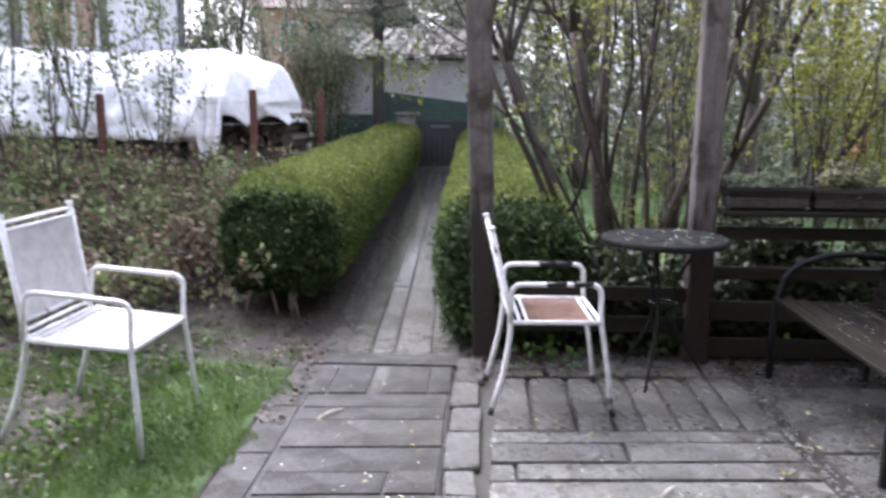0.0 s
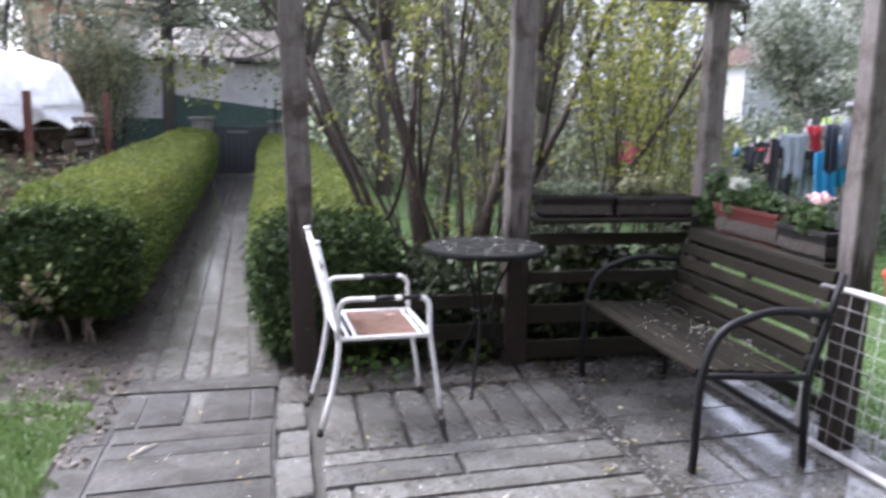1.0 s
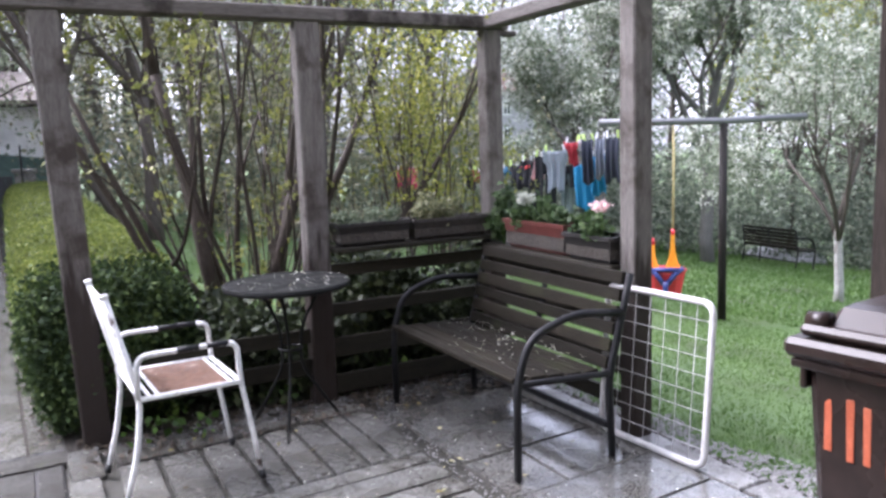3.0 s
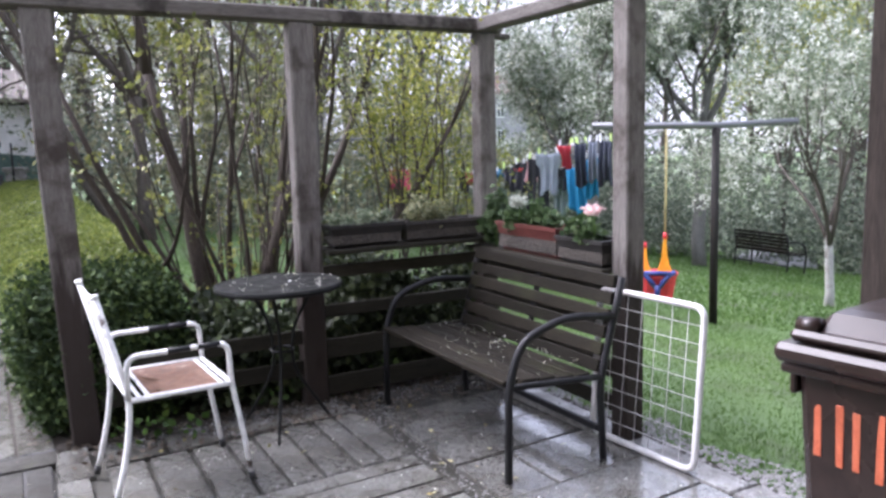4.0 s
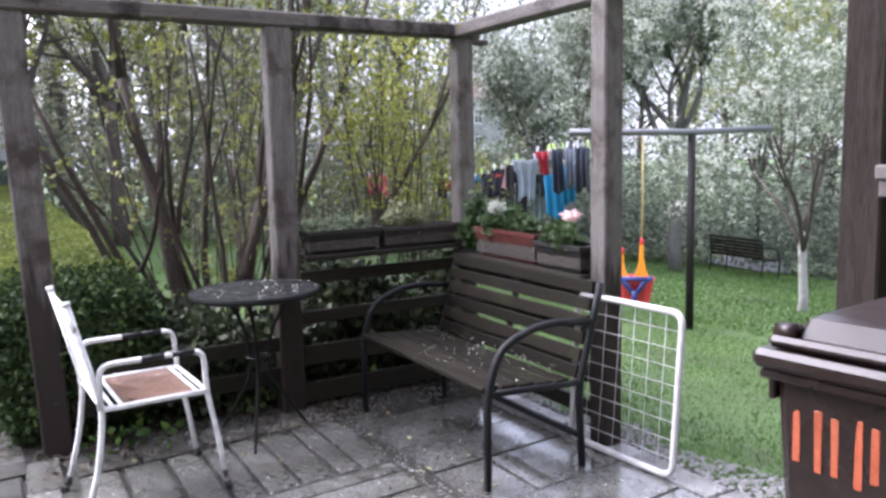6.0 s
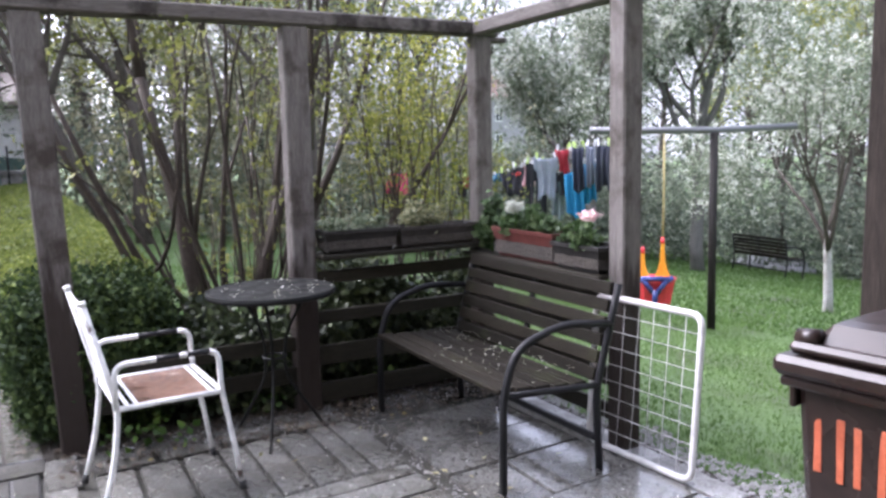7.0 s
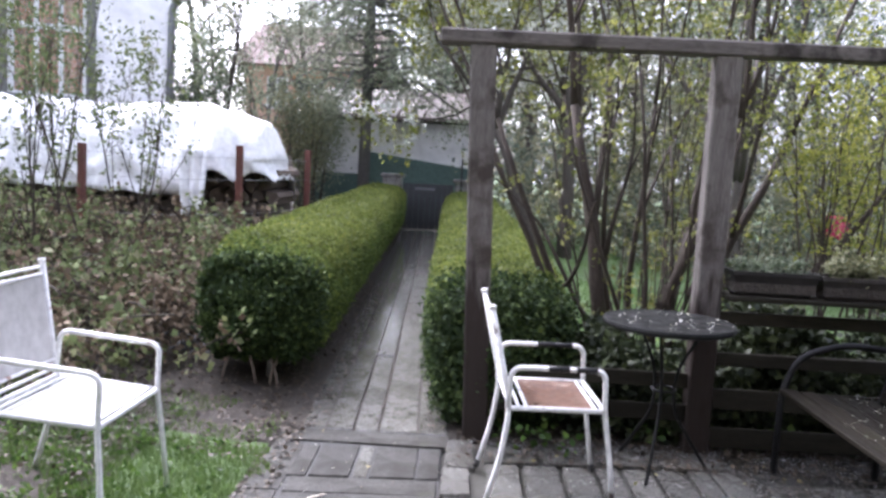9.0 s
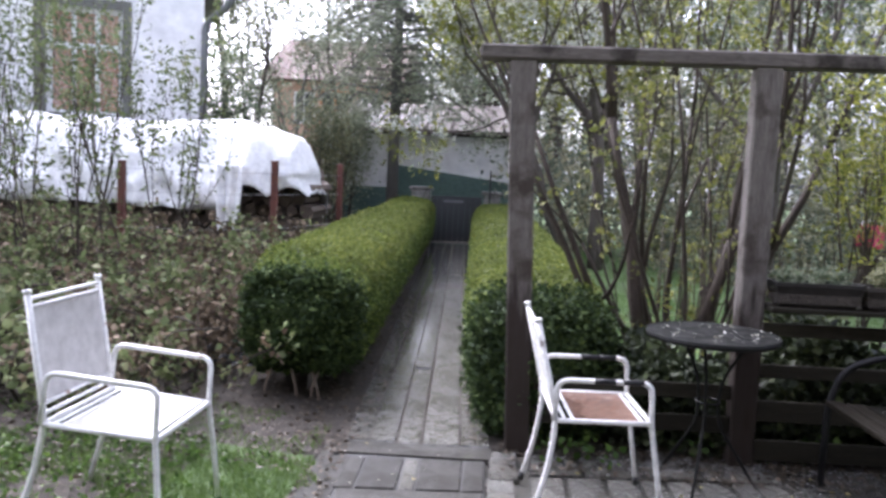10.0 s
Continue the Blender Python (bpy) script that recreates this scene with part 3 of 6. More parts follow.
potted(2.6, 2.7, 3.02, 3.3, 0.915, 0.13, 460, 0.036, M_POTLEAF, "pink-flowered geranium with round green leaves", (M_PINK, [(2.6, 3.086, 1.085)]))


potted(2.62, 2.72, 3.86, 4.12, 0.815, 0.32, 420, 0.05, M_POTLEAF, "broad-leaved green pot plant beside the corner post")


# ---- white garden chairs ----
def garden_chair(name, label, at, tube, plate, seat_plate, rubber, w, deep, arm, top, lean, feet):
    """A steel-tube armchair that faces +x: seat and back of sheet with a slot along each end."""
    t = thing(name, label, "chair", at, "white garden chairs")
    r, s, k = 0.0115, 0.44, feet / w
    for e in (-1, 1):
        y = e * w
        leg = fillet([(deep + 0.07, y * k, 0), (deep + 0.035, y * (1 + k) / 2, 0.24), (deep, y, s), (deep - 0.005, y, arm), (-deep - 0.005, y, arm), (-deep - 0.012, y, s)], 0.05)
        part("arm_and_front_leg", sweep([(leg, r)]), tube, t)
        back = fillet([(-deep - 0.09, y * k, 0), (-deep - 0.03, y, 0.22), (-deep, y * 0.97, s), (-deep - lean, y * 0.97, top)], 0.08)
        part("back_leg_and_post", sweep([(back, r * 1.05)]), tube, t)
        part("post_cap", sweep([([(-deep - lean + 0.001, y * 0.97, top - 0.005), (-deep - lean - 0.002, y * 0.97, top + 0.008)], 0.016)], 10), tube, t)
        if rubber:
            part("rubber_foot", sweep([([(deep + 0.072, y * k, -0.002), (deep + 0.067, y * k, 0.035)], 0.0145)], 8), M_RUBBER, t)
            part("rubber_foot", sweep([([(-deep - 0.092, y * k, -0.002), (-deep - 0.084, y * k, 0.035)], 0.0145)], 8), M_RUBBER, t)
            for x in (0.02, 0.1) if e > 0 else (0.0, 0.12):
                part("bare_patch", sweep([([(x - 0.05, y, arm), (x + 0.04, y, arm)], r * 1.06)]), M_BLACK, t)
    rim = [(-deep, -w, s), (deep, -w, s), (deep, w, s), (-deep, w, s)]
    for a, b in zip(rim, rim[1:] + rim[:1]):
        part("seat_rail", sweep([([a, b], r)]), tube, t)
    for x in (-deep + 0.035, -deep + 0.07, deep - 0.035):
        part("cross_strip", box(x - 0.008, x + 0.008, -w, w, s - 0.004, s + 0.006, 0.002), tube, t)
    b = bmesh.new()
    bmesh.ops.create_grid(b, x_segments=10, y_segments=10, size=1)
    for v in b.verts:
        q = (v.co.x ** 2, v.co.y ** 2)
        v.co = Vector((0.018 + v.co.x * (deep - 0.063), v.co.y * (w - 0.008), s + 0.003 - 0.012 * (1 - q[0]) * (1 - q[1])))
    bmesh.ops.solidify(b, geom=b.faces[:], thickness=0.002)
    part("seat_sheet", b, seat_plate, t)
    slope = lambda z: -deep - lean * (z - s) / (top - s)
    for z in (s + 0.035, s + 0.07, top - 0.055, top - 0.025):
        part("back_strip", sweep([([(slope(z), -w * 0.97, z), (slope(z), w * 0.97, z)], 0.0075)], 6), tube, t)
    b = bmesh.new()
    bmesh.ops.create_grid(b, x_segments=8, y_segments=8, size=1)
    mid, half = (s + top + 0.015) / 2, (top - s - 0.125) / 2
    for v in b.verts:
        z = mid + v.co.y * half
        v.co = Vector((slope(z) - 0.008 * (1 - v.co.x ** 2), v.co.x * (w * 0.97 - 0.01), z))
    bmesh.ops.solidify(b, geom=b.faces[:], thickness=0.002)
    part("back_sheet", b, plate, t)
    return t


garden_chair("garden_chair", "white steel garden armchair standing on the grass", pose(-1.235, 3.08, 0.024, 0, 4.5, -2), M_WHITE, M_PLATE, M_PLATE, False, 0.25, 0.215, 0.635, 0.92, 0.105, 0.285)
garden_chair("garden_chair", "white steel armchair with a rusted seat on the paving", pose(0.7, 3.61, 0.003, 0, 0, 3), M_WORN, M_WORN, M_RUSTY, True, 0.232, 0.2, 0.615, 0.865, 0.1, 0.228)


# ---- bistro table ----
def bistro_table(x, y):
    t = thing("bistro_table", "round black metal table strewn with fallen petals", "table", pose(x, y, 0) @ Matrix.Diagonal((1, 1, 1.022, 1)))
    n, r = 48, 0.315
    prof = [(r - 0.01, 0.705), (r, 0.71), (r + 0.003, 0.722), (r - 0.002, 0.733), (r - 0.012, 0.735), (r - 0.02, 0.731), (0.1, 0.73), (0.0005, 0.73), (0.0005, 0.722), (r - 0.02, 0.722)]
    verts, faces = [], []
    for k in range(n):
        a = 2 * math.pi * k / n
        verts += [(q * math.cos(a), q * math.sin(a), z) for q, z in prof]
    m = len(prof)
    for k in range(n):
        for i in range(m):
            j, q = (i + 1) % m, ((k + 1) % n) * m
            faces.append((k * m + i, q + i, q + j, k * m + j))
    part("tabletop", mesh_of("tabletop", verts, faces), M_TABLE, t)
    for k in range(3):
        a = radians(-115 + 120 * k)
        c, s = math.cos(a), math.sin(a)
        line = fillet([(0.2 * c, 0.2 * s, 0.715), (0.06 * c, 0.06 * s, 0.5), (0.05 * c, 0.05 * s, 0.3), (0.24 * c, 0.24 * s, 0.02), (0.255 * c, 0.255 * s, 0.002)], 0.12)
        part("leg", sweep([(line, 0.008)]), M_TABLE, t)
    ring = [(0.058 * math.cos(a), 0.058 * math.sin(a), 0.4) for a in np.linspace(0, 2 * math.pi, 17)]
    part("leg_ring", sweep([(ring, 0.006)], 6), M_BLACK, t)
    return t


bistro_table(1.3, 3.94)


# ---- bench ----
def park_bench(name, label, at, length, parent_mat, slat_mat):
    """A slatted bench that faces -x, its two ends of bent steel tube, its length along y."""
    t = thing(name, label, "bench", at)
    for e in (-1, 1):
        y = e * length / 2
        arm = fillet([(-0.27, y, 0), (-0.265, y, 0.42), (-0.2, y, 0.6), (0.02, y, 0.675), (0.3, y, 0.645)], 0.16, 8)
        part("arm_rest", sweep([(arm, 0.0175)]), parent_mat, t)
        back = fillet([(0.235, y, 0), (0.215, y, 0.36), (0.275, y, 0.57), (0.34, y, 0.815)], 0.12, 6)
        part("back_leg", sweep([(back, 0.0175)]), parent_mat, t)
        part("seat_rail", sweep([(fillet([(-0.265, y, 0.41), (0.0, y, 0.395), (0.225, y, 0.38)], 0.1), 0.015)]), parent_mat, t)
    part("stretcher", box(0.2, 0.225, -length / 2, length / 2, 0.13, 0.16, 0.004), parent_mat, t)
    for k in range(5):
        x = -0.245 + k * 0.095
        z = 0.425 - 0.008 * k
        part("seat_slat", box(x - 0.039, x + 0.039, -length / 2 + 0.012, length / 2 - 0.012, z - 0.012, z + 0.012, 0.004, wob=0.002), slat_mat, t)
    for k in range(6):
        z = 0.425 + k * 0.0735
        x = 0.222 + (z - 0.42) * 0.25
        b = box(-0.011, 0.011, -length / 2 + 0.01, length / 2 - 0.01, -0.0285, 0.0285, 0.004, wob=0.003)
        bmesh.ops.transform(b, matrix=pose(x, 0, z, 0, 13, 0), verts=b.verts)
        part("back_slat", b, slat_mat, t)
    b = box(-0.006, 0.006, -0.02, 0.02, -0.2, 0.2, 0.002)
    bmesh.ops.transform(b, matrix=pose(0.298, 0, 0.62, 0, 13, 0), verts=b.verts)
    part("back_stay", b, parent_mat, t)
    return t


park_bench("garden_bench", "black steel garden bench with dark wet wooden slats", pose(2.16, 3.375, 0), 1.21, M_BLACK, M_SLAT)


# ---- white grid panel leaning on the post ----
def grid_panel():
    t = thing("grille_gate", "white tubular frame with a wire grid leaning on a post", "gate", pose(2.55, 3.16, 0.002, 0, 4.5, 3))
    y0, y1, h, r = -0.74, -0.12, 0.715, 0.015
    loop = fillet([(0, y1, 0.3), (0, y1, r), (0, y0, r), (0, y0, h), (0, y1, h), (0, y1, 0.3)], 0.06, 6)
    part("frame", sweep([(loop, r)], 10), M_PLATE, t)
    for k in range(1, 9):
        z = r + k * (h - r) / 9
        part("wire", sweep([([(0, y0, z), (0, y1, z)], 0.002)], 5), M_PLATE, t)
    for k in range(1, 7):
        y = y0 + k * (y1 - y0) / 7
        part("wire", sweep([([(0.005, y, r), (0.005, y, h)], 0.0017)], 5), M_PLATE, t)
    return t



grid_panel()
edging = thing("edging_board", "pale weathered board lying along the kerb behind the bench", "board", pose(2.545, 3.42, 0.0, 0, 0, 2))
part("plank", box(-0.012, 0.012, -0.36, 0.36, 0.0, 0.055, 0.004, wob=0.003), M_KERB, edging)


# ---- wheeled bin ----
BARS = [(c + e * 0.024 - 0.0075, c + e * 0.024 + 0.0075, z0 + 0.006 * e, z1 - 0.004 * e) for c, z0, z1 in ((0.188, 0.675, 0.8), (0.105, 0.665, 0.8), (0.025, 0.675, 0.8)) for e in (-1, 1)]


def wheeled_bin(at):
    """A two-wheeled refuse bin that faces -x, 0.56 wide along y."""
    t = thing("wheeled_bin", "brown plastic wheeled bin with orange paint marks, lid shut and wet", "bin", at)
    rings = [(0.03, 0.44, 0.2, 0.06), (0.0, 0.5, 0.252, 0.55), (-0.012, 0.54, 0.272, 0.86), (-0.012, 0.54, 0.272, 0.88)]
    verts, faces = [], []
    for x0, x1, w, z in rings:
        k = 0.03
        verts += [(x0 + k, -w, z), (x1 - k, -w, z), (x1, -w + k, z), (x1, w - k, z), (x1 - k, w, z), (x0 + k, w, z), (x0, w - k, z), (x0, -w + k, z)]
    faces.append(tuple(range(7, -1, -1)))
    for q in range(len(rings) - 1):
        for i in range(8):
            j = (i + 1) % 8
            faces.append((q * 8 + i, q * 8 + j, q * 8 + 8 + j, q * 8 + 8 + i))
    faces.append(tuple(range(24, 32)))
    part("body", mesh_of("body", verts, faces), M_BIN, t)
    part("rim", box(-0.05, 0.56, -0.3, 0.3, 0.88, 0.922, 0.012), M_BIN, t)
    part("rim_lip", box(-0.035, 0.57, -0.288, 0.288, 0.855, 0.876, 0.005), M_BIN, t)
    b = bmesh.new()
    box(-0.035, 0.6, -0.272, 0.272, 0.926, 0.952, 0.01, b)
    me = bpy.data.meshes.new("dome")
    dome = bmesh.new()
    bmesh.ops.create_grid(dome, x_segments=14, y_segments=12, size=1)
    for v in dome.verts:
        x, y = v.co.x, v.co.y
        v.co = Vector((0.29 + x * 0.3, y * 0.25, 0.951 + 0.04 * min(1, (1 - x ** 4) * 2) * min(1, (1 - y ** 4) * 2)))
    dome.to_mesh(me)
    dome.free()
    b.from_mesh(me)
    part("lid", b, M_BIN, t)
    for e in (-1, 1):
        lug = part("lid_lug", sweep([([(-0.005, e * 0.215, 0.962), (-0.005, e * 0.262, 0.957)], 0.02)], 14), M_BIN, t)
        part("lug_hole", sweep([([(-0.008, e * 0.258, 0.958), (-0.008, e * 0.2635, 0.957)], 0.0125)], 12), M_RUBBER, lug)
        part("wheel", sweep([([(0.48, e * 0.215, 0.1), (0.48, e * 0.26, 0.1)], 0.1)], 20), M_RUBBER, t)
        part("handle_arm", sweep([(fillet([(0.56, e * 0.2, 0.9), (0.63, e * 0.2, 0.93), (0.66, e * 0.2, 0.98)], 0.03), 0.014)]), M_BIN, t)
    part("handle_bar", sweep([([(0.66, -0.22, 0.98), (0.66, 0.22, 0.98)], 0.015)]), M_BIN, t)
    part("side_tab", box(0.0, 0.04, 0.27, 0.286, 0.8, 0.86, 0.004), M_BIN, t)
    # unreadable house marking: plain upright bars of orange paint
    for y0, y1, z0, z1 in BARS:
        b = bmesh.new()
        box(-0.0015, 0.0015, y0, y1, z0, z1, 0.001, b, wob=0.002)
        bmesh.ops.transform(b, matrix=pose(-0.0035 + 0.0, 0, 0, 0, -1.6, 0) @ pose(0.0165, 0, 0), verts=b.verts)
        part("paint_bar", b, M_ORANGE, t)
    return t


wheeled_bin(pose(1.6695, 0.9737, 0.05, 0, 0, 6))


# ---- shelf with a pot on the near post ----
shelf = thing("wall_shelf", "pale board shelf fixed beside the dark post", "shelf")
part("board", box(2.582, 2.83, 1.34, 1.605, 1.29, 1.335, 0.006, wob=0.002), M_BEAM, shelf)
part("bracket", box(2.6, 2.645, 1.36, 1.6, 1.235, 1.288, 0.004), M_BEAM, shelf)
pot = thing("clay_pot", "red clay flower pot in a saucer on the shelf", "pot", pose(2.7, 1.5, 1.336))
part("saucer", sweep([([(0, 0, 0), (0, 0, 0.012), (0, 0, 0.03)], [0.075, 0.088, 0.092])], 24), M_TERRA, pot)
verts, faces = [], []
prof = [(0.055, 0.031), (0.07, 0.13), (0.079, 0.13), (0.081, 0.17), (0.071, 0.17), (0.064, 0.06), (0.001, 0.06), (0.001, 0.031)]
for k in range(24):
    a = 2 * math.pi * k / 24
    verts += [(q * math.cos(a), q * math.sin(a), z) for q, z in prof]
for k in range(24):
    for i in range(8):
        j, q = (i + 1) % 8, ((k + 1) % 24) * 8
        faces.append((k * 8 + i, q + i, q + j, k * 8 + j))
part("pot_body", mesh_of("pot", verts, faces), M_TERRA, pot)


# ---- hedges ----
def hedge(name, label, a, b, w0, w1, h, seed, count, foot, soft_end, bushy=0.0):
    """A clipped hedge from a to b: dark inside, twiggy stems below, small leaves all over, young ones on top.
    bushy: how far its near end is a loose unclipped box bush, leaves darkened as in shade."""
    rng = np.random.default_rng(seed)
    t = thing(name, label, "hedge")
    a, b = Vector(a), Vector(b)
    ln = (b - a).length
    d = (b - a) / ln
    s = Vector((d.y, -d.x))

    def shell(u, ang):
        """A point of the clipped outline, u along it, ang round it from one foot over the top to the other."""
        end = min(1, (min(u, ln - u) + 0.02) / soft_end) ** 0.45
        w = (w0 + (w1 - w0) * u / ln) * (0.72 + 0.28 * end)
        c, q = math.cos(ang), math.sin(ang)
        x = math.copysign(abs(c) ** 0.42, c) * w
        z = foot + (h * (0.8 + 0.2 * end) - foot) * q ** 0.38
        bulge = 1 + 0.05 * noise.noise((u * 1.7, x * 2, z * 2 + seed)) + 0.04 * noise.noise((u * 5, x * 5, z * 5 + seed))
        x *= bulge * (0.88 + 0.16 * min(1, max(0, (z - 0.1) / 0.45)))
        p = a + d * u + s * x
        return Vector((p.x, p.y, ground_z(p.x, p.y) + z * (0.985 + 0.035 * (bulge - 1) / 0.05)))

    nu, na = int(ln / 0.15) + 2, 15
    verts, faces = [], []
    for i in range(nu):
        u = ln * i / (nu - 1)
        c = a + d * u
        for k in range(na):
            p = shell(u, math.pi * k / (na - 1))
            m = Vector((c.x, c.y, p.z - 0.05))
            verts.append(m + (p - m) * 0.9)
    for i in range(nu - 1):
        for k in range(na - 1):
            faces.append((i * na + k, i * na + k + 1, (i + 1) * na + k + 1, (i + 1) * na + k))
    faces.append(tuple(range(na)))
    faces.append(tuple(range(nu * na - 1, nu * na - 1 - na, -1)))
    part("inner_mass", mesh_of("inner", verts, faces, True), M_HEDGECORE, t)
    top, side, loose = [], [], []
    for _ in range(count):
        u = ln * rng.random() ** 1.7
        if rng.random() < 0.5:
            x = rng.uniform(-1, 1)
            ang = math.acos(math.copysign(abs(x) ** (1 / 0.42), x))
        else:
            ang = math.asin(rng.random() ** (1 / 0.38))
            ang = ang if rng.random() < 0.5 else math.pi - ang
        p = shell(u, ang)
        if rng.random() < 0.3:
            p = p.lerp(Vector((*(a + d * u), p.z)), rng.random() * 0.2)
        up = (p.z - ground_z(p.x, p.y)) / h
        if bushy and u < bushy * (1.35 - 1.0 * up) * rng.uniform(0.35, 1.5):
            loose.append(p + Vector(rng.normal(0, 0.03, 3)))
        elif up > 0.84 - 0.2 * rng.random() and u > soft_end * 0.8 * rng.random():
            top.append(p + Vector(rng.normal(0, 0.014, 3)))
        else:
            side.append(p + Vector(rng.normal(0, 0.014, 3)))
    # rounded near end
    for _ in range(int(count * 0.14)):
        x, k = rng.uniform(-1, 1), rng.random()
        w = w0 * 0.78 * (0.9 + 0.1 * math.sin(k * math.pi))
        r = max(abs(x), abs(2 * k - 1)) ** 2
        p = a + s * (x * w * (1 - 0.12 * abs(2 * k - 1) ** 4)) - d * (0.17 * (1 - r) + rng.normal(0, 0.02))
        (loose if bushy else side).append(Vector((p.x, p.y, foot * 0.85 + (h * 0.83 - foot * 0.85) * k + rng.normal(0, 0.015))))
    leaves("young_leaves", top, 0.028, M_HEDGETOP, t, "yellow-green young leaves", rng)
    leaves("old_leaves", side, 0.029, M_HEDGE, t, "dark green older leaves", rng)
    if bushy:
        # sprays that stand out past the rest, each a short shoot set with leaves
        heads = np.array([tuple(loose[k]) for k in rng.integers(0, len(loose), int(480 * bushy))])
        out = rng.normal(0, 1, (len(heads), 3)) * (1, 1, 0.5) + (0, -0.9, 0.3)
        out /= np.linalg.norm(out, axis=1)[:, None]
        shoots = np.concatenate([heads + out * q for q in np.linspace(0, 0.075, 6)])
        leaves("loose_leaves", np.concatenate([np.array([tuple(p) for p in loose]), shoots + rng.normal(0, 0.012, shoots.shape)]), 0.034, M_BOX, t, "leaves of the unclipped end, darkened as in shade", rng, slim=0.62)
    for k in range(int(ln / 0.35)):
        c = a + d * (0.12 + k * 0.35)
        x = rng.uniform(-0.7, 0.7) * w0
        p = c + s * x * 0.7
        z = ground_z(p.x, p.y)
        q = c + s * x
        part("stem", sweep([([(p.x, p.y, z - 0.03), (p.x * 0.6 + q.x * 0.4, p.y, z + 0.15), (q.x, q.y, z + 0.4)], [0.018, 0.014, 0.008])], 5), M_BIRCH if k < 5 else M_BARK, t)
    if foot > 0.1:
        # bare forked feet of the bush at its open end
        for x, e in ((0.1, 0.05), (0.16, -0.06), (-0.2, 0.04), (0.02, -0.05)):
            p = a + s * x - d * 0.06
            part("stem", sweep([(fillet([(p.x, p.y, -0.03), (p.x + e * 0.3, p.y - 0.01, 0.1), (p.x + e, p.y + 0.02, 0.18), (p.x + e * 1.2, p.y + 0.05, 0.36)], 0.04, 3), 0.009)], 6), M_TWIG, t)
    return t


hedge("box_hedge", "clipped hedge, yellow-green on top and dark below, beside the path", (-1.0, 5.0), (-1.14, 14.8), 0.42, 0.34, 0.86, 3, 90000, 0.21, 0.7, 0.22)
hedge("box_hedge", "clipped hedge, yellow-green on top, dark and thick beside the post", (0.53, 4.42), (0.36, 14.8), 0.43, 0.44, 0.84, 4, 95000, 0.05, 0.75, 0.85)


# ---- big multi-stemmed shrub ----
def big_shrub():
    rng = np.random.default_rng(11)
    t = thing("tall_shrub", "tall many-stemmed shrub with bare grey stems and sparse yellow-green leaves", "shrub", pose(0, 0, 0))
    thin, twigs = [], []

    def stem(base, lean, length, r, levels):
        l, w = grow(rng, base, lean, length, r, levels, (2, 3), 0.36, 0.22, 0.64, 0.075)
        part("stem", sweep([q for q in l if q[1][0] > 0.011], 8), M_BARK, t)
        thin.extend(q for q in l if q[1][0] <= 0.011)
        twigs.extend(w)

    # stout stems rise from two crowded feet, thinner ones between them
    for base, lean, r in (((1.25, 5.03, -0.03), (-0.15, 0.03, 1), 0.058), ((1.2, 5.1, -0.03), (-0.3, 0.1, 1), 0.03), ((1.3, 5.12, -0.03), (0.03, 0.08, 1), 0.038),
                          ((1.36, 5.05, -0.03), (0.24, 0.0, 1), 0.045), ((1.21, 5.0, -0.03), (-0.52, 0.04, 1), 0.03), ((1.62, 5.05, -0.03), (0.36, 0.0, 1), 0.045),
                          ((1.72, 5.12, -0.03), (0.62, 0.06, 1), 0.03), ((1.6, 5.22, -0.03), (0.16, 0.2, 1), 0.03), ((1.42, 5.2, -0.03), (0.1, 0.2, 1), 0.026)):
        stem(base, lean, 1.95, r, 3)
    # a low bough that arches out over the hedge
    l, w = grow(rng, (1.18, 4.98, 0.4), (-0.62, 0.0, 0.8), 0.8, 0.02, 2, (2, 3), 0.25, -0.1, 0.5, 0.07)
    part("stem", sweep(l, 6), M_BARK, t)
    twigs.extend(w)
    for k in range(9):
        a, q = rng.uniform(0, 2 * math.pi), 0.34 * rng.random() ** 0.5
        base = (1.45 + q * math.cos(a) * 1.3, 5.2 + q * math.sin(a), -0.03)
        stem(base, Vector((rng.normal(0.08, 0.26), rng.normal(0.08, 0.2), 1)), rng.uniform(1.5, 2.2), rng.uniform(0.011, 0.02), 2)
    # crowded young shoots at the foot
    for k in range(60):
        p = Vector((rng.uniform(1.15, 2.35), rng.uniform(4.95, 5.5), -0.03))
        q = p + Vector((rng.normal(0, 0.14), rng.normal(0, 0.1), rng.uniform(0.6, 1.35)))
        thin.append(([p, p.lerp(q, 0.5) + Vector(rng.normal(0, 0.03, 3)), q], [rng.uniform(0.006, 0.013), 0.007, 0.003]))
        twigs += [p.lerp(q, e) for e in (0.6, 1.0)]
    tagged(part("twig_mass", sweep(thin, 4), M_BARK, t), kind="stuff")
    tufts = round_crown(rng, twigs, 1100, 0.055)
    leaves("foliage", np.repeat(tufts, 8, 0) + rng.normal(0, 0.03, (len(tufts) * 8, 3)), 0.041, M_SHRUBLEAF, t, rng=rng)
    return t


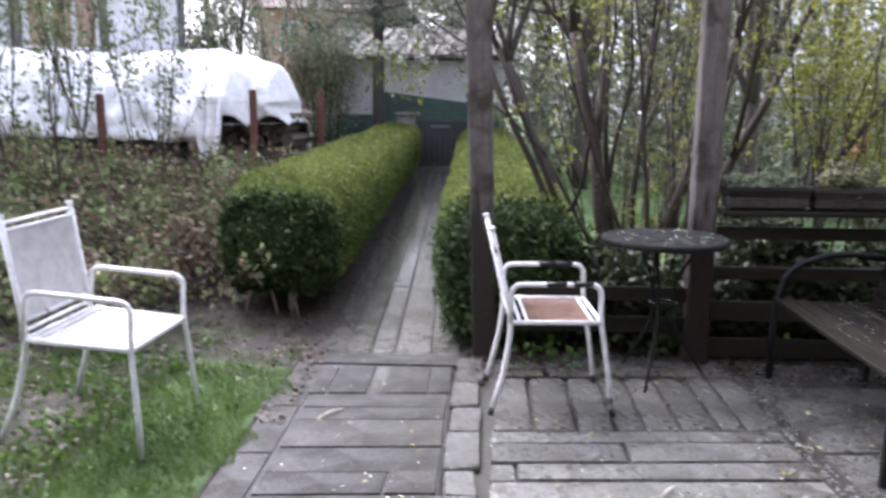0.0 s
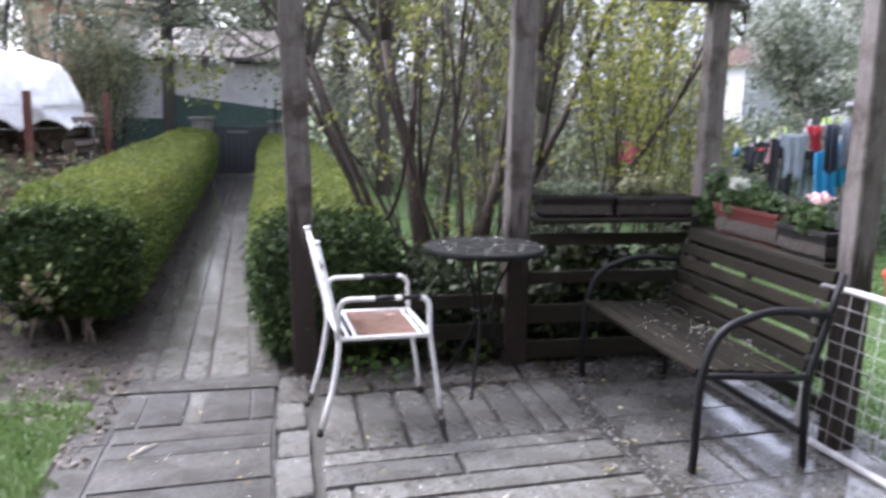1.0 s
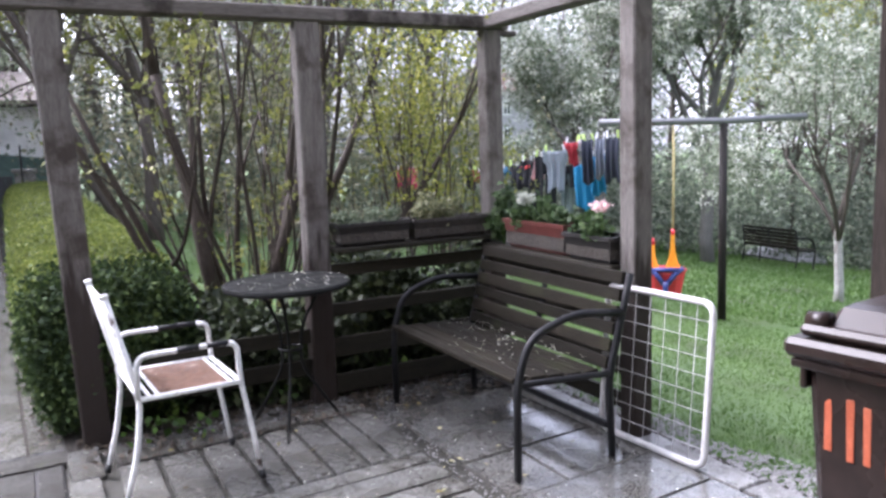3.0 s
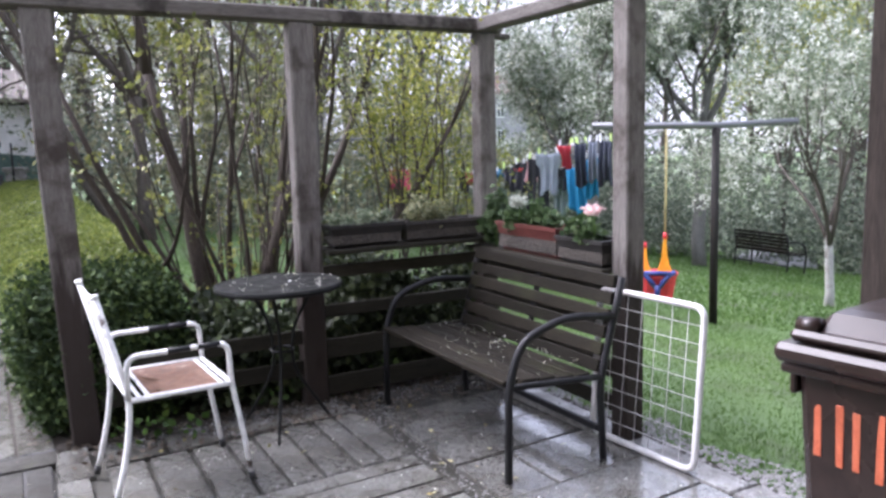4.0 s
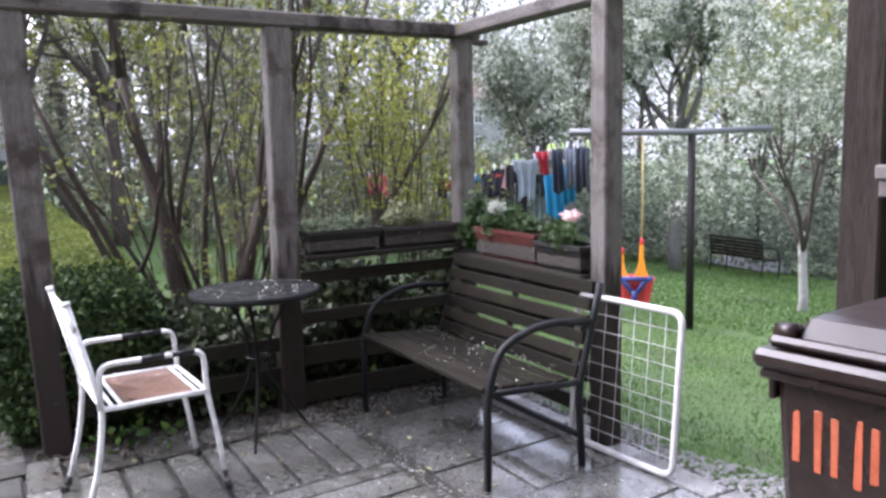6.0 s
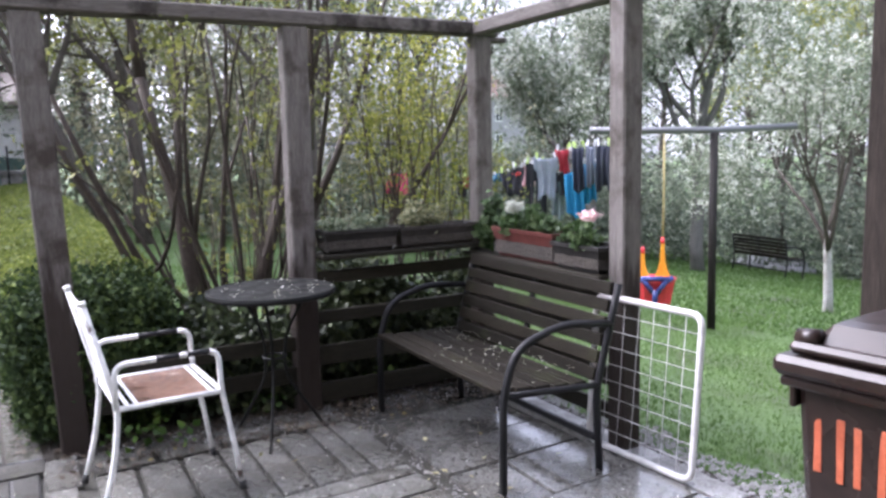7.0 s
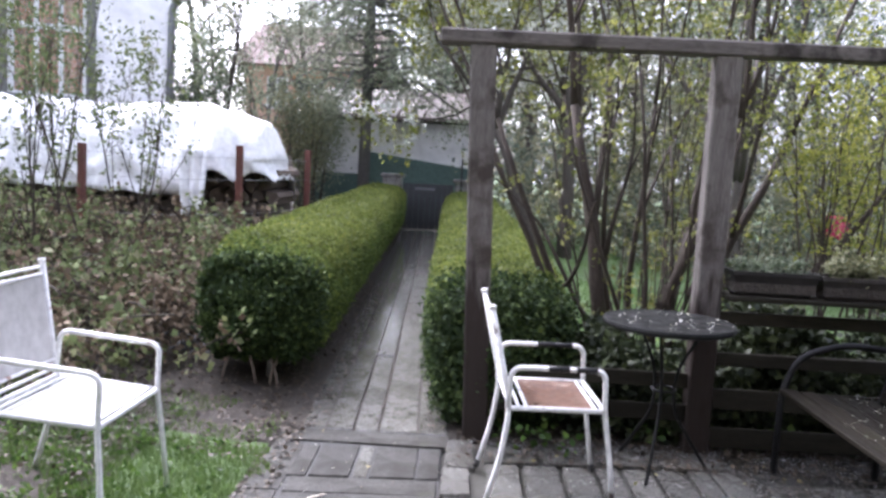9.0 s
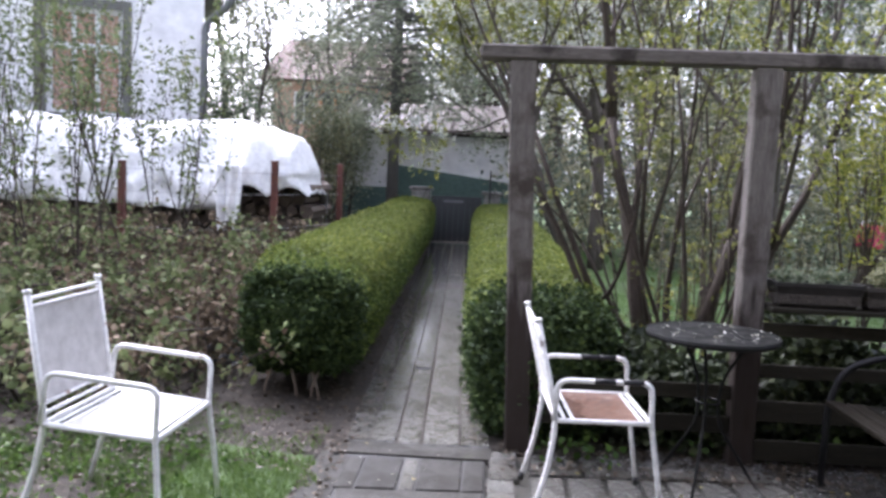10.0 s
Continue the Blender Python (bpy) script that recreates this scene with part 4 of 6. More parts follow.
def leafy_shrub(x, y, h, n, seed):
    rng = np.random.default_rng(seed)
    t = thing("leafy_shrub", "slender shrub thick with yellow-green spring leaves", "shrub")
    tips = []
    for k in range(7):
        l, w = grow(rng, (x + rng.normal(0, 0.07), y + rng.normal(0, 0.07), -0.03), (rng.normal(0.03, 0.12), rng.normal(0, 0.1), 1), h * rng.uniform(0.5, 0.68), 0.011, 2, (3, 4), 0.32, 0.25, 0.55, 0.06)
        part("stem", sweep(l, 5), M_BARK, t)
        tips += [p for p in w if p.z > 0.85]
    tufts = round_crown(rng, tips, n // 6, 0.09)
    leaves("foliage", np.repeat(tufts, 6, 0) + rng.normal(0, 0.025, (len(tufts) * 6, 3)), 0.034, M_LIME, t, rng=rng)
    return t


big_shrub()
leafy_shrub(2.42, 4.85, 2.1, 3000, 12)
leafy_shrub(2.85, 5.2, 2.1, 3300, 13)
# ---- trees ----
def tree(name, label, x, y, height, radius, levels, n_leaf, size, leaf, bark, seed, n_bloom=0, bloom_size=0.05, spread=0.16, lean=(0, 0, 1), trunk=0.32, spl=(3, 5), fan=0.62, lift=0.12):
    """A trunk that tapers, forking limbs and a loose crown of many leaves, perhaps in blossom."""
    rng = np.random.default_rng(seed)
    z = ground_z(x, y)
    t = thing(name, label, "tree")
    top = Vector((x, y, z)) + Vector(lean).normalized() * height * trunk
    stem = [Vector((x, y, z - 0.1)).lerp(top, k / 4) + Vector(rng.normal(0, radius * 0.25, 3)) * (k > 0) for k in range(5)]
    lines, twigs = [(stem, [radius * 1.2, radius, radius * 0.92, radius * 0.85, radius * 0.75])], []
    for k in range(rng.integers(spl[0] + 1, spl[1] + 2)):
        a = 2 * math.pi * (k + rng.random()) / (spl[1] + 1)
        d = Vector((math.cos(a) * fan, math.sin(a) * fan, 1)) + Vector(lean) * 0.3
        l, w = grow(rng, stem[rng.integers(3, 5)] if k else stem[4], d if k else d * Vector((0.5, 0.5, 1)), height * 0.34, radius * (0.55 if k else 0.74), levels, (2, 4), 0.5, lift, 0.66, 0.12)
        lines += l
        twigs += w
    part("trunk", sweep(lines[:1], 10), bark, t)
    for q in lines[1:]:
        if q[1][0] > radius * 0.3:
            part("limb", sweep([q], 7), M_BARKD if bark is M_BIRCH else bark, t)
    tagged(part("twig_mass", sweep([q for q in lines[1:] if q[1][0] <= radius * 0.3], 4), M_BARKD, t), kind="stuff")
    tufts = round_crown(rng, twigs, n_leaf // 8, spread * 0.9)
    leaves("crown", np.repeat(tufts, 8, 0) + rng.normal(0, size * 0.9, (len(tufts) * 8, 3)), size, leaf, t, rng=rng)
    if n_bloom:
        tufts = round_crown(rng, twigs, n_bloom // 11, spread * 0.9)
        leaves("blossom", np.repeat(tufts, 11, 0) + rng.normal(0, bloom_size * 0.75, (len(tufts) * 11, 3)), bloom_size, M_BLOSSOM, t, "white blossom", rng, slim=0.9)
    return t


tree("apple_tree", "young blossoming fruit tree with a pale limewashed trunk", 9.95, 6.95, 4.6, 0.062, 3, 15000, 0.055, M_DULLEAF, M_BIRCH, 21, 10500, 0.036, 0.18, (-0.05, 0, 1), 0.24, fan=0.7)
tree("apple_tree", "old fruit tree in white blossom with a dark trunk", 12.85, 12.0, 6.2, 0.14, 3, 24000, 0.075, M_DULLEAF, M_GREYBARK, 22, 15000, 0.06, 0.24, (0, 0, 1), 0.46, fan=0.8)
tree("apple_tree", "fruit tree in white blossom behind the washing line", 11.0, 13.3, 5.8, 0.13, 3, 22000, 0.075, M_DULLEAF, M_GREYBARK, 23, 14000, 0.062, 0.28, (0, 0, 1), 0.3, fan=0.8)
tree("apple_tree", "fruit tree in white blossom at the edge of the lawn", 16.5, 8.0, 5.8, 0.14, 3, 21000, 0.08, M_DULLEAF, M_GREYBARK, 24, 13000, 0.062, 0.3, (0, 0, 1), 0.3, fan=0.8)
tree("garden_tree", "leafy young tree with bright spring leaves", 16.6, 12.9, 6.6, 0.07, 3, 12000, 0.075, M_LIME, M_BARKD, 25, 0, 0.05, 0.22, fan=0.45)
tree("garden_tree", "budding tree with thin branches behind the shrub", 4.0, 11.0, 6.5, 0.1, 3, 4500, 0.06, M_OLIVE, M_BARKD, 26, 3000, 0.05, 0.2, fan=0.6)
tree("garden_tree", "budding tree beside the hedge with light green leaves", 1.9, 12.5, 6.5, 0.11, 3, 5000, 0.07, M_SHRUBLEAF, M_BARKD, 27, 2500, 0.06, 0.22, fan=0.7)
tree("garden_tree", "blossoming tree near the gate with light green leaves", 2.4, 16.4, 6.0, 0.12, 3, 6000, 0.08, M_OLIVE, M_BARKD, 28, 5000, 0.07, 0.22, (0, 0, 1), 0.35, fan=0.6)
tree("slender_tree", "slender budding tree between the two houses", -4.4, 15.5, 6.0, 0.035, 3, 4200, 0.06, M_OLIVE, M_BARKD, 29, 0, 0.05, 0.12, fan=0.4, lift=0.3)

tree("woodland_tree", "tall leafing tree behind the tall shrub", 4.2, 18.5, 10.0, 0.16, 3, 20000, 0.11, M_OLIVE, M_BARKD, 34, 0, 0.05, 0.4, fan=0.6)
tree("woodland_tree", "tall grey budding tree behind the garden", 7.5, 20.5, 10.5, 0.18, 3, 18000, 0.12, M_DULLEAF, M_BARKD, 35, 0, 0.05, 0.4, fan=0.6)
tree("woodland_tree", "tall leafing tree at the garden's end", 2.0, 22.0, 11.0, 0.18, 3, 20000, 0.12, M_OLIVE, M_BARKD, 36, 0, 0.05, 0.4, fan=0.55)


def spruce(x, y, height, seed):
    rng = np.random.default_rng(seed)
    z = ground_z(x, y)
    t = thing("spruce_tree", "dark drooping spruce with a straight bare lower trunk", "tree")
    part("trunk", sweep([([(x, y, z - 0.1), (x + 0.03, y, z + height * 0.5), (x, y, z + height)], [0.13, 0.095, 0.02])], 9), M_GREYBARK, t)
    lines, twigs = [], []
    for k in range(125):
        h = height * (0.29 + 0.69 * k / 125)
        a = rng.uniform(0, 2 * math.pi)
        ln = (height - h) * 0.26 + 0.5
        d = Vector((math.cos(a), math.sin(a), 0))
        p = Vector((x, y, z + h))
        pts = [p, p + d * ln * 0.5 + Vector((0, 0, 0.05)), p + d * ln + Vector((0, 0, -0.28 * ln))]
        lines.append((pts, [0.03, 0.018, 0.005]))
        for q in np.linspace(0.2, 1, 9):
            c = pts[0].lerp(pts[1], q * 2) if q < 0.5 else pts[1].lerp(pts[2], q * 2 - 1)
            for _ in range(3):
                twigs.append(c + Vector((rng.normal(0, 0.12), rng.normal(0, 0.12), -abs(rng.normal(0, 0.2)))))
    for q in lines:
        part("branch", sweep([q], 5), M_GREYBARK, t)
    leaves("needles", round_crown(rng, twigs, 36000, 0.12), 0.1, M_SPRUCE, t, rng=rng, slim=0.3)
    return t


spruce(-1.8, 16.0, 9.0, 31)
tree("slender_tree", "drooping grey-green tree before the salmon house", -5.15, 21.0, 6.6, 0.08, 3, 6500, 0.1, M_SPRUCE, M_GREYBARK, 39, 0, 0.05, 0.35, fan=0.7, trunk=0.2)
tree("cherry_tree", "leaning cherry tree with bright green leaves and some blossom", 1.5, 12.3, 5.0, 0.08, 3, 8000, 0.085, M_LIME, M_BARKD, 37, 8000, 0.06, 0.2, (-0.42, 0, 1), 0.42, fan=0.75)


def bush(name, label, x, y, h, r, n, size, leaf, seed):
    """A dense upright bush leafed from the ground."""
    rng = np.random.default_rng(seed)
    t = thing(name, label, "bush")
    pts, z = [], ground_z(x, y)
    for k in range(9):
        a = rng.uniform(0, 2 * math.pi)
        l, w = grow(rng, (x + r * 0.3 * math.cos(a), y + r * 0.3 * math.sin(a), z - 0.05), (rng.normal(0, 0.16), rng.normal(0, 0.16), 1), h * rng.uniform(0.5, 0.75), 0.02, 2, (3, 5), 0.4, 0.35, 0.55, 0.07)
        part("stem", sweep(l, 4), M_BARK, t)
        pts += w + [p for q in l[:1] for p in q[0]]
    leaves("foliage", round_crown(rng, pts, n, r * 0.28), size, leaf, t, rng=rng)
    return t


bush("evergreen_bush", "tall grey-green evergreen bush beside the shed", -3.0, 16.75, 2.3, 0.6, 6500, 0.07, M_SPRUCE, 91)
bush("evergreen_bush", "drooping grey-olive bush at the end of the firewood", -2.85, 14.6, 2.0, 0.35, 3800, 0.06, M_OLIVE, 92)
bush("evergreen_bush", "grey-green bush below the white house", -4.4, 13.4, 2.3, 0.45, 4500, 0.06, M_DULLEAF, 93)
tree("slender_tree", "thin leafing tree in front of the salmon house", -3.7, 20.5, 7.0, 0.07, 3, 6500, 0.09, M_SPRUCE, M_BARKD, 33, 0, 0.05, 0.25, fan=0.6)


def open_lane(c):
    """Tells the points in the open lane through the woods, which ends at the distant house."""
    return (abs(c[:, 0] - 0.655 * c[:, 1]) < 0.045 * c[:, 1]) & (c[:, 1] > 8) & (c[:, 2] > 1.0 + 0.02 * c[:, 1]) & (c[:, 2] < 1.7 + 0.085 * c[:, 1])


def far_woods():
    """The woods that close the garden: trunks and crowns past counting, and a dark underwood."""
    rng = np.random.default_rng(41)
    lines, low, near, pts = [], [], [], []
    spots = [(rng.uniform(20, 34), rng.uniform(-12, 34)) for _ in range(26)] + [(rng.uniform(-2, 24), rng.uniform(22, 36)) for _ in range(26)]
    spots += [(rng.uniform(-24, -10), rng.uniform(26, 40)) for _ in range(8)]
    for x, y in spots:
        z = ground_z(x, y)
        h = rng.uniform(7, 10.5) if x > 12 else rng.uniform(7.5, 12)
        lines.append(([(x, y, z - 0.2), (x + rng.normal(0, 0.3), y, z + h * 0.5), (x + rng.normal(0, 0.5), y, z + h)], [0.2, 0.14, 0.03]))
        for _ in range(40):
            a, k = rng.uniform(0, 2 * math.pi), rng.uniform(0.2, 1.0)
            r = rng.uniform(0.5, 3.2) * (1.15 - 0.6 * k)
            c = np.array([x + r * math.cos(a), y + r * math.sin(a), z + h * k])
            lines.append(([(x, y, z + h * k * 0.8), tuple(c)], [0.05, 0.012]))
            pts.append(c + rng.normal(0, 0.6, (36, 3)))
    for _ in range(760):
        if rng.random() < 0.5:
            x, y = rng.uniform(17, 24), rng.uniform(-8, 24)
        else:
            x, y = rng.uniform(1.0, 20), rng.uniform(14, 22)
        c = np.array([x, y, ground_z(x, y) + rng.uniform(0, 1.5)])
        low.append(c + rng.normal(0, 0.5, (70, 3)))
    edge = [(19.0, 1.0), (18.0, 9.0), (16.6, 13.6), (12.0, 16.6), (6.5, 17.2)]
    for _ in range(620):
        k = rng.integers(0, 4)
        (ax, ay), (bx, by), u = edge[k], edge[k + 1], rng.random()
        x, y = ax + (bx - ax) * u + rng.normal(0, 0.5), ay + (by - ay) * u + rng.normal(0, 0.5)
        low.append(np.array([x, y, ground_z(x, y) + 2.3 * rng.random()]) + rng.normal(0, 0.4, (70, 3)))
    for _ in range(225):
        x, y = rng.uniform(1.2, 10), rng.uniform(13.2, 18)
        c = np.array([x, y, ground_z(x, y) + 3.4 * rng.random() ** 1.3])
        near.append(c + rng.normal(0, 0.45, (80, 3)))
    lines = [q for q in lines if not open_lane(np.array(q[0])).any()]
    pts, near, low = ([c[~open_lane(c)] for c in group] for group in (pts, near, low))
    me = sweep(lines, 5)
    tagged(part("woodland_trunks", me, M_BARKD), "grey trunks of the woods behind the garden", "woods", kind="stuff")
    tagged(leaves("woodland_crowns", np.concatenate(pts), 0.2, M_DULLEAF, rng=rng), "grey-green spring crowns of the woods, paled with haze in their colour", "woods", kind="stuff")
    tagged(leaves("undergrowth", np.concatenate(near), 0.12, M_DIM, rng=rng), "dim green undergrowth behind the tall shrub", "undergrowth", kind="stuff")
    tagged(leaves("lawn_edge_growth", np.concatenate(low), 0.12, M_UNDER, rng=rng), "dark green undergrowth at the lawn's edge", "undergrowth", kind="stuff")


far_woods()


# ---- bank of brambles and saplings on the left ----
def brambles():
    rng = np.random.default_rng(51)
    lines, green, dead = [], [], []
    for _ in range(560):
        x, y = rng.uniform(-5.2, -1.55), rng.uniform(4.0, 7.9)
        x = min(x, -1.5 - 0.35 * (y < 4.6))
        h = rng.uniform(0.22, 0.5) + 0.085 * (y - 4)
        p = Vector((x, y, ground_z(x, y) - 0.02))
        q = p + Vector((rng.normal(0, 0.25), rng.normal(0, 0.25), h))
        e = q + Vector((rng.normal(0, 0.25), rng.normal(0, 0.2), -rng.uniform(0, 0.25)))
        lines.append((fillet([p, q, e], 0.2, 3), rng.uniform(0.003, 0.008)))
        for k in (0.35, 0.6, 0.85, 1.0):
            c = np.array(p.lerp(q, k))
            gap = noise.noise((x * 2.1, y * 2.1, 6))
            if gap < -0.16:
                continue
            (green if rng.random() < 0.5 + 1.1 * noise.noise((x * 1.5, y * 1.5, 2)) else dead).append(c + rng.normal(0, 0.07, (19, 3)))
    tagged(part("bramble_canes", sweep(lines, 4), M_BARK), "tangle of brown bramble canes on the bank", "brambles", kind="stuff")
    tagged(leaves("bramble_leaves", np.concatenate(green), 0.058, M_BRAMBLE, rng=rng, slim=0.7), "green leaves of the brambles and weeds", "brambles", kind="stuff")
    tagged(leaves("withered_leaves", np.concatenate(dead), 0.05, M_BROWNLEAF, rng=rng, slim=0.7), "withered brown leaves caught in the brambles", "brambles", kind="stuff")


brambles()


def sapling(x, y, h, seed):
    rng = np.random.default_rng(seed)
    t = thing("sapling", "thin upright sapling with scattered small leaves", "sapling", group="saplings on the bank")
    l, w = grow(rng, (x, y, ground_z(x, y)), (rng.normal(0, 0.08), 0, 1), h * 0.6, 0.012, 2, (4, 6), 0.42, 0.4, 0.62, 0.06)
    part("stem", sweep(l[:1], 5), M_BARK, t)
    for q in l[1:]:
        part("shoot", sweep([q], 4), M_BARK, t)
    leaves("foliage", round_crown(rng, w, 420, 0.045), 0.046, M_BRAMBLE, t, rng=rng, slim=0.6)


for k, (x, y, h) in enumerate(((-3.05, 6.2, 2.7), (-3.35, 6.0, 2.3), (-2.75, 6.4, 2.6), (-2.4, 6.3, 2.2), (-3.7, 6.1, 2.9), (-3.2, 5.6, 2.0), (-4.0, 6.4, 2.6), (-2.9, 5.8, 1.9), (-3.5, 7.0, 3.2), (-4.4, 7.0, 3.4), (-2.6, 7.0, 2.2), (-4.7, 6.6, 3.2), (-3.15, 6.8, 2.5), (-2.85, 7.2, 2.0), (-3.9, 6.9, 3.0))):
    sapling(x, y, h, 60 + k)


# ---- scrap of black sheeting among the leaves ----
scrap = thing("black_sheeting", "crumpled black plastic sheeting half buried in fallen leaves", "plastic sheet")
verts, faces = [], []
for j in range(14):
    for i in range(22):
        x, y = -1.67 + (i / 21 - 0.5) * 0.5, 5.65 + (j / 13 - 0.5) * 0.42
        d = max(0, 1 - (2 * i / 21 - 1) ** 2) * max(0, 1 - (2 * j / 13 - 1) ** 2)
        verts.append((x, y, ground_z(x, y) - 0.02 + 0.14 * d * (0.55 + abs(noise.noise((x * 7, y * 7, 4)))) + 0.03 * noise.noise((x * 17, y * 17, 9))))
faces = [(j * 22 + i, j * 22 + i + 1, j * 22 + i + 23, j * 22 + i + 22) for j in range(13) for i in range(21)]
part("sheet", mesh_of("sheet", verts, faces), M_SHEETING, scrap).modifiers.new("thick", "SOLIDIFY").thickness = 0.003


# ---- wood pile under the tarpaulin ----
def wood_pile():
    rng = np.random.default_rng(71)
    t = thing("firewood_stack", "long stack of split firewood under a white sheet", "firewood")
    n, r = 9, 0.075
    verts = []
    for e in (0, 1.1):
        for k in range(n):
            a = 2 * math.pi * k / n
            q = r * (1 + 0.25 * math.sin(2.3 * k))
            verts.append((q * math.cos(a), e, q * math.sin(a)))
    faces = [(k, (k + 1) % n, n + (k + 1) % n, n + k) for k in range(n)] + [tuple(range(n))[::-1], tuple(range(n, 2 * n))]
    log = mesh_of("log", verts, faces)
    log.materials.append(M_LOG)
    for row in range(10):
        for k in range(26):
            x = -1.9 - k * 0.155 - (row % 2) * 0.075
            part("log", log, None, t, at=pose(x + rng.normal(0, 0.008), 8.87 + rng.normal(0, 0.03), 0.17 + row * 0.138 + rng.normal(0, 0.006), 0, rng.uniform(0, 360), 0))
    return t


wood_pile()


def crease(x, z, k):
    """Sharp-edged crumples of a stiff plastic sheet, -1 to 1."""
    return 1 - 3.2 * abs(noise.noise((x * 1.7 + z * 0.9, z * 1.3 - x * 0.5, k)))


def draped(name, nu, nv, place, parent, label=""):
    """A sheet of nu by nv quads laid by place(u, v), with a little thickness."""
    verts = [place(i / (nu - 1), j / (nv - 1)) for i in range(nu) for j in range(nv)]
    faces = [(i * nv + j, (i + 1) * nv + j, (i + 1) * nv + j + 1, i * nv + j + 1) for i in range(nu - 1) for j in range(nv - 1)]
    ob = part(name, mesh_of(name, verts, faces, True), M_TARP, parent, label)
    ob.modifiers.new("thick", "SOLIDIFY").thickness = 0.004
    return ob


def tarpaulin():
    """A sheet over the stack: a rounded top, crumpled front with a straight hem that lifts in scallops towards the end, a ragged flap."""
    t = thing("tarpaulin", "white plastic sheet draped in folds over the firewood", "tarpaulin")

    def main(u, v):
        x = -7.2 + 5.45 * u
        end = max(0, (u - 0.8) / 0.2)
        lifted = min(1, max(0, (x + 2.66) / 0.2))
        top = 1.98 + 0.03 * math.sin(x * 2.1) - 0.3 * end ** 1.6
        hem = 1.0 + 0.03 * math.sin(x * 1.3 + 1) + 0.012 * math.sin(x * 13 + 1) + lifted * (0.2 + 0.1 * abs(math.sin((x + 2.6) * 7.5)))
        if v < 0.55:
            k = v / 0.55
            z = hem + (top - hem) * math.sin(k * math.pi / 2) ** 0.9
            y = 8.5 + 0.55 * (1 - math.cos(k * math.pi / 2)) ** 1.2
            f = 1 - k * 0.75
        else:
            k = (v - 0.55) / 0.45
            z, y, f = top - 0.75 * k ** 3, 9.05 + 0.95 * k, 0.25
        drop = max(0, (u - 0.955) / 0.045)
        if drop:
            z = z * (1 - drop) + min(z, hem + 0.03) * drop
            y = y * (1 - drop) + (8.68 + 0.97 * v) * drop
        hang = 0.055 * (1 - 1.7 * abs(math.sin(x * 3.4 + 1.2 * math.sin(x * 1.9) + 0.5 * z))) * (0.4 + 0.9 * lifted)
        fold = hang + 0.085 * crease(x, z, 2) + 0.035 * crease(x * 2.7, z * 2.5, 7)
        return x - 0.04 * end * (z < 1.4), y - fold * f, z + 0.035 * crease(x * 1.4, y * 1.6, 5) * min(1, v * 3)

    draped("top_sheet", 240, 54, main, t)

    def hanging(u, v):
        x = -2.76 + 0.34 * u + 0.1 * v * (0.6 - u)
        z = 1.5 - v * (0.62 + 0.06 * math.sin(u * 9) + 0.05 * abs(math.sin(u * 23)) - 0.2 * max(0, u - 0.75) / 0.25)
        return x, 8.37 - 0.05 * v - 0.045 * abs(math.sin(u * 8 + 0.8 * v)) - 0.02 * crease(x * 4, z * 2, 3), z

    draped("hanging_flap", 34, 26, hanging, t, "ragged end of the sheet hanging in pleats")
    return t


tarpaulin()

for x, y, top in ((-2.02, 8.05, 1.55), (-1.64, 9.6, 1.56), (-3.34, 7.45, 1.49), (-4.9, 7.3, 1.5)):
    z = ground_z(x, y)
    p = thing("fence_post", "rust-red steel fence post with bare top", "fence post", pose(x, y, z), "steel fence posts")
    part("shaft", box(-0.032, 0.032, -0.032, 0.032, -0.1, top - z, 0.004), M_RUSTPOST, p)
wire_fence = thing("wire_fence", "thin sagging wires between the steel posts", "fence")
for h in (0.5, 0.85, 1.2, 1.42):
    part("wire", sweep([([(-4.9, 7.3, h), (-4.1, 7.36, h - 0.02), (-3.34, 7.45, h), (-2.7, 7.73, h - 0.02), (-2.02, 8.05, h), (-1.64, 9.6, h)], 0.003)], 4), M_WIRE, wire_fence)


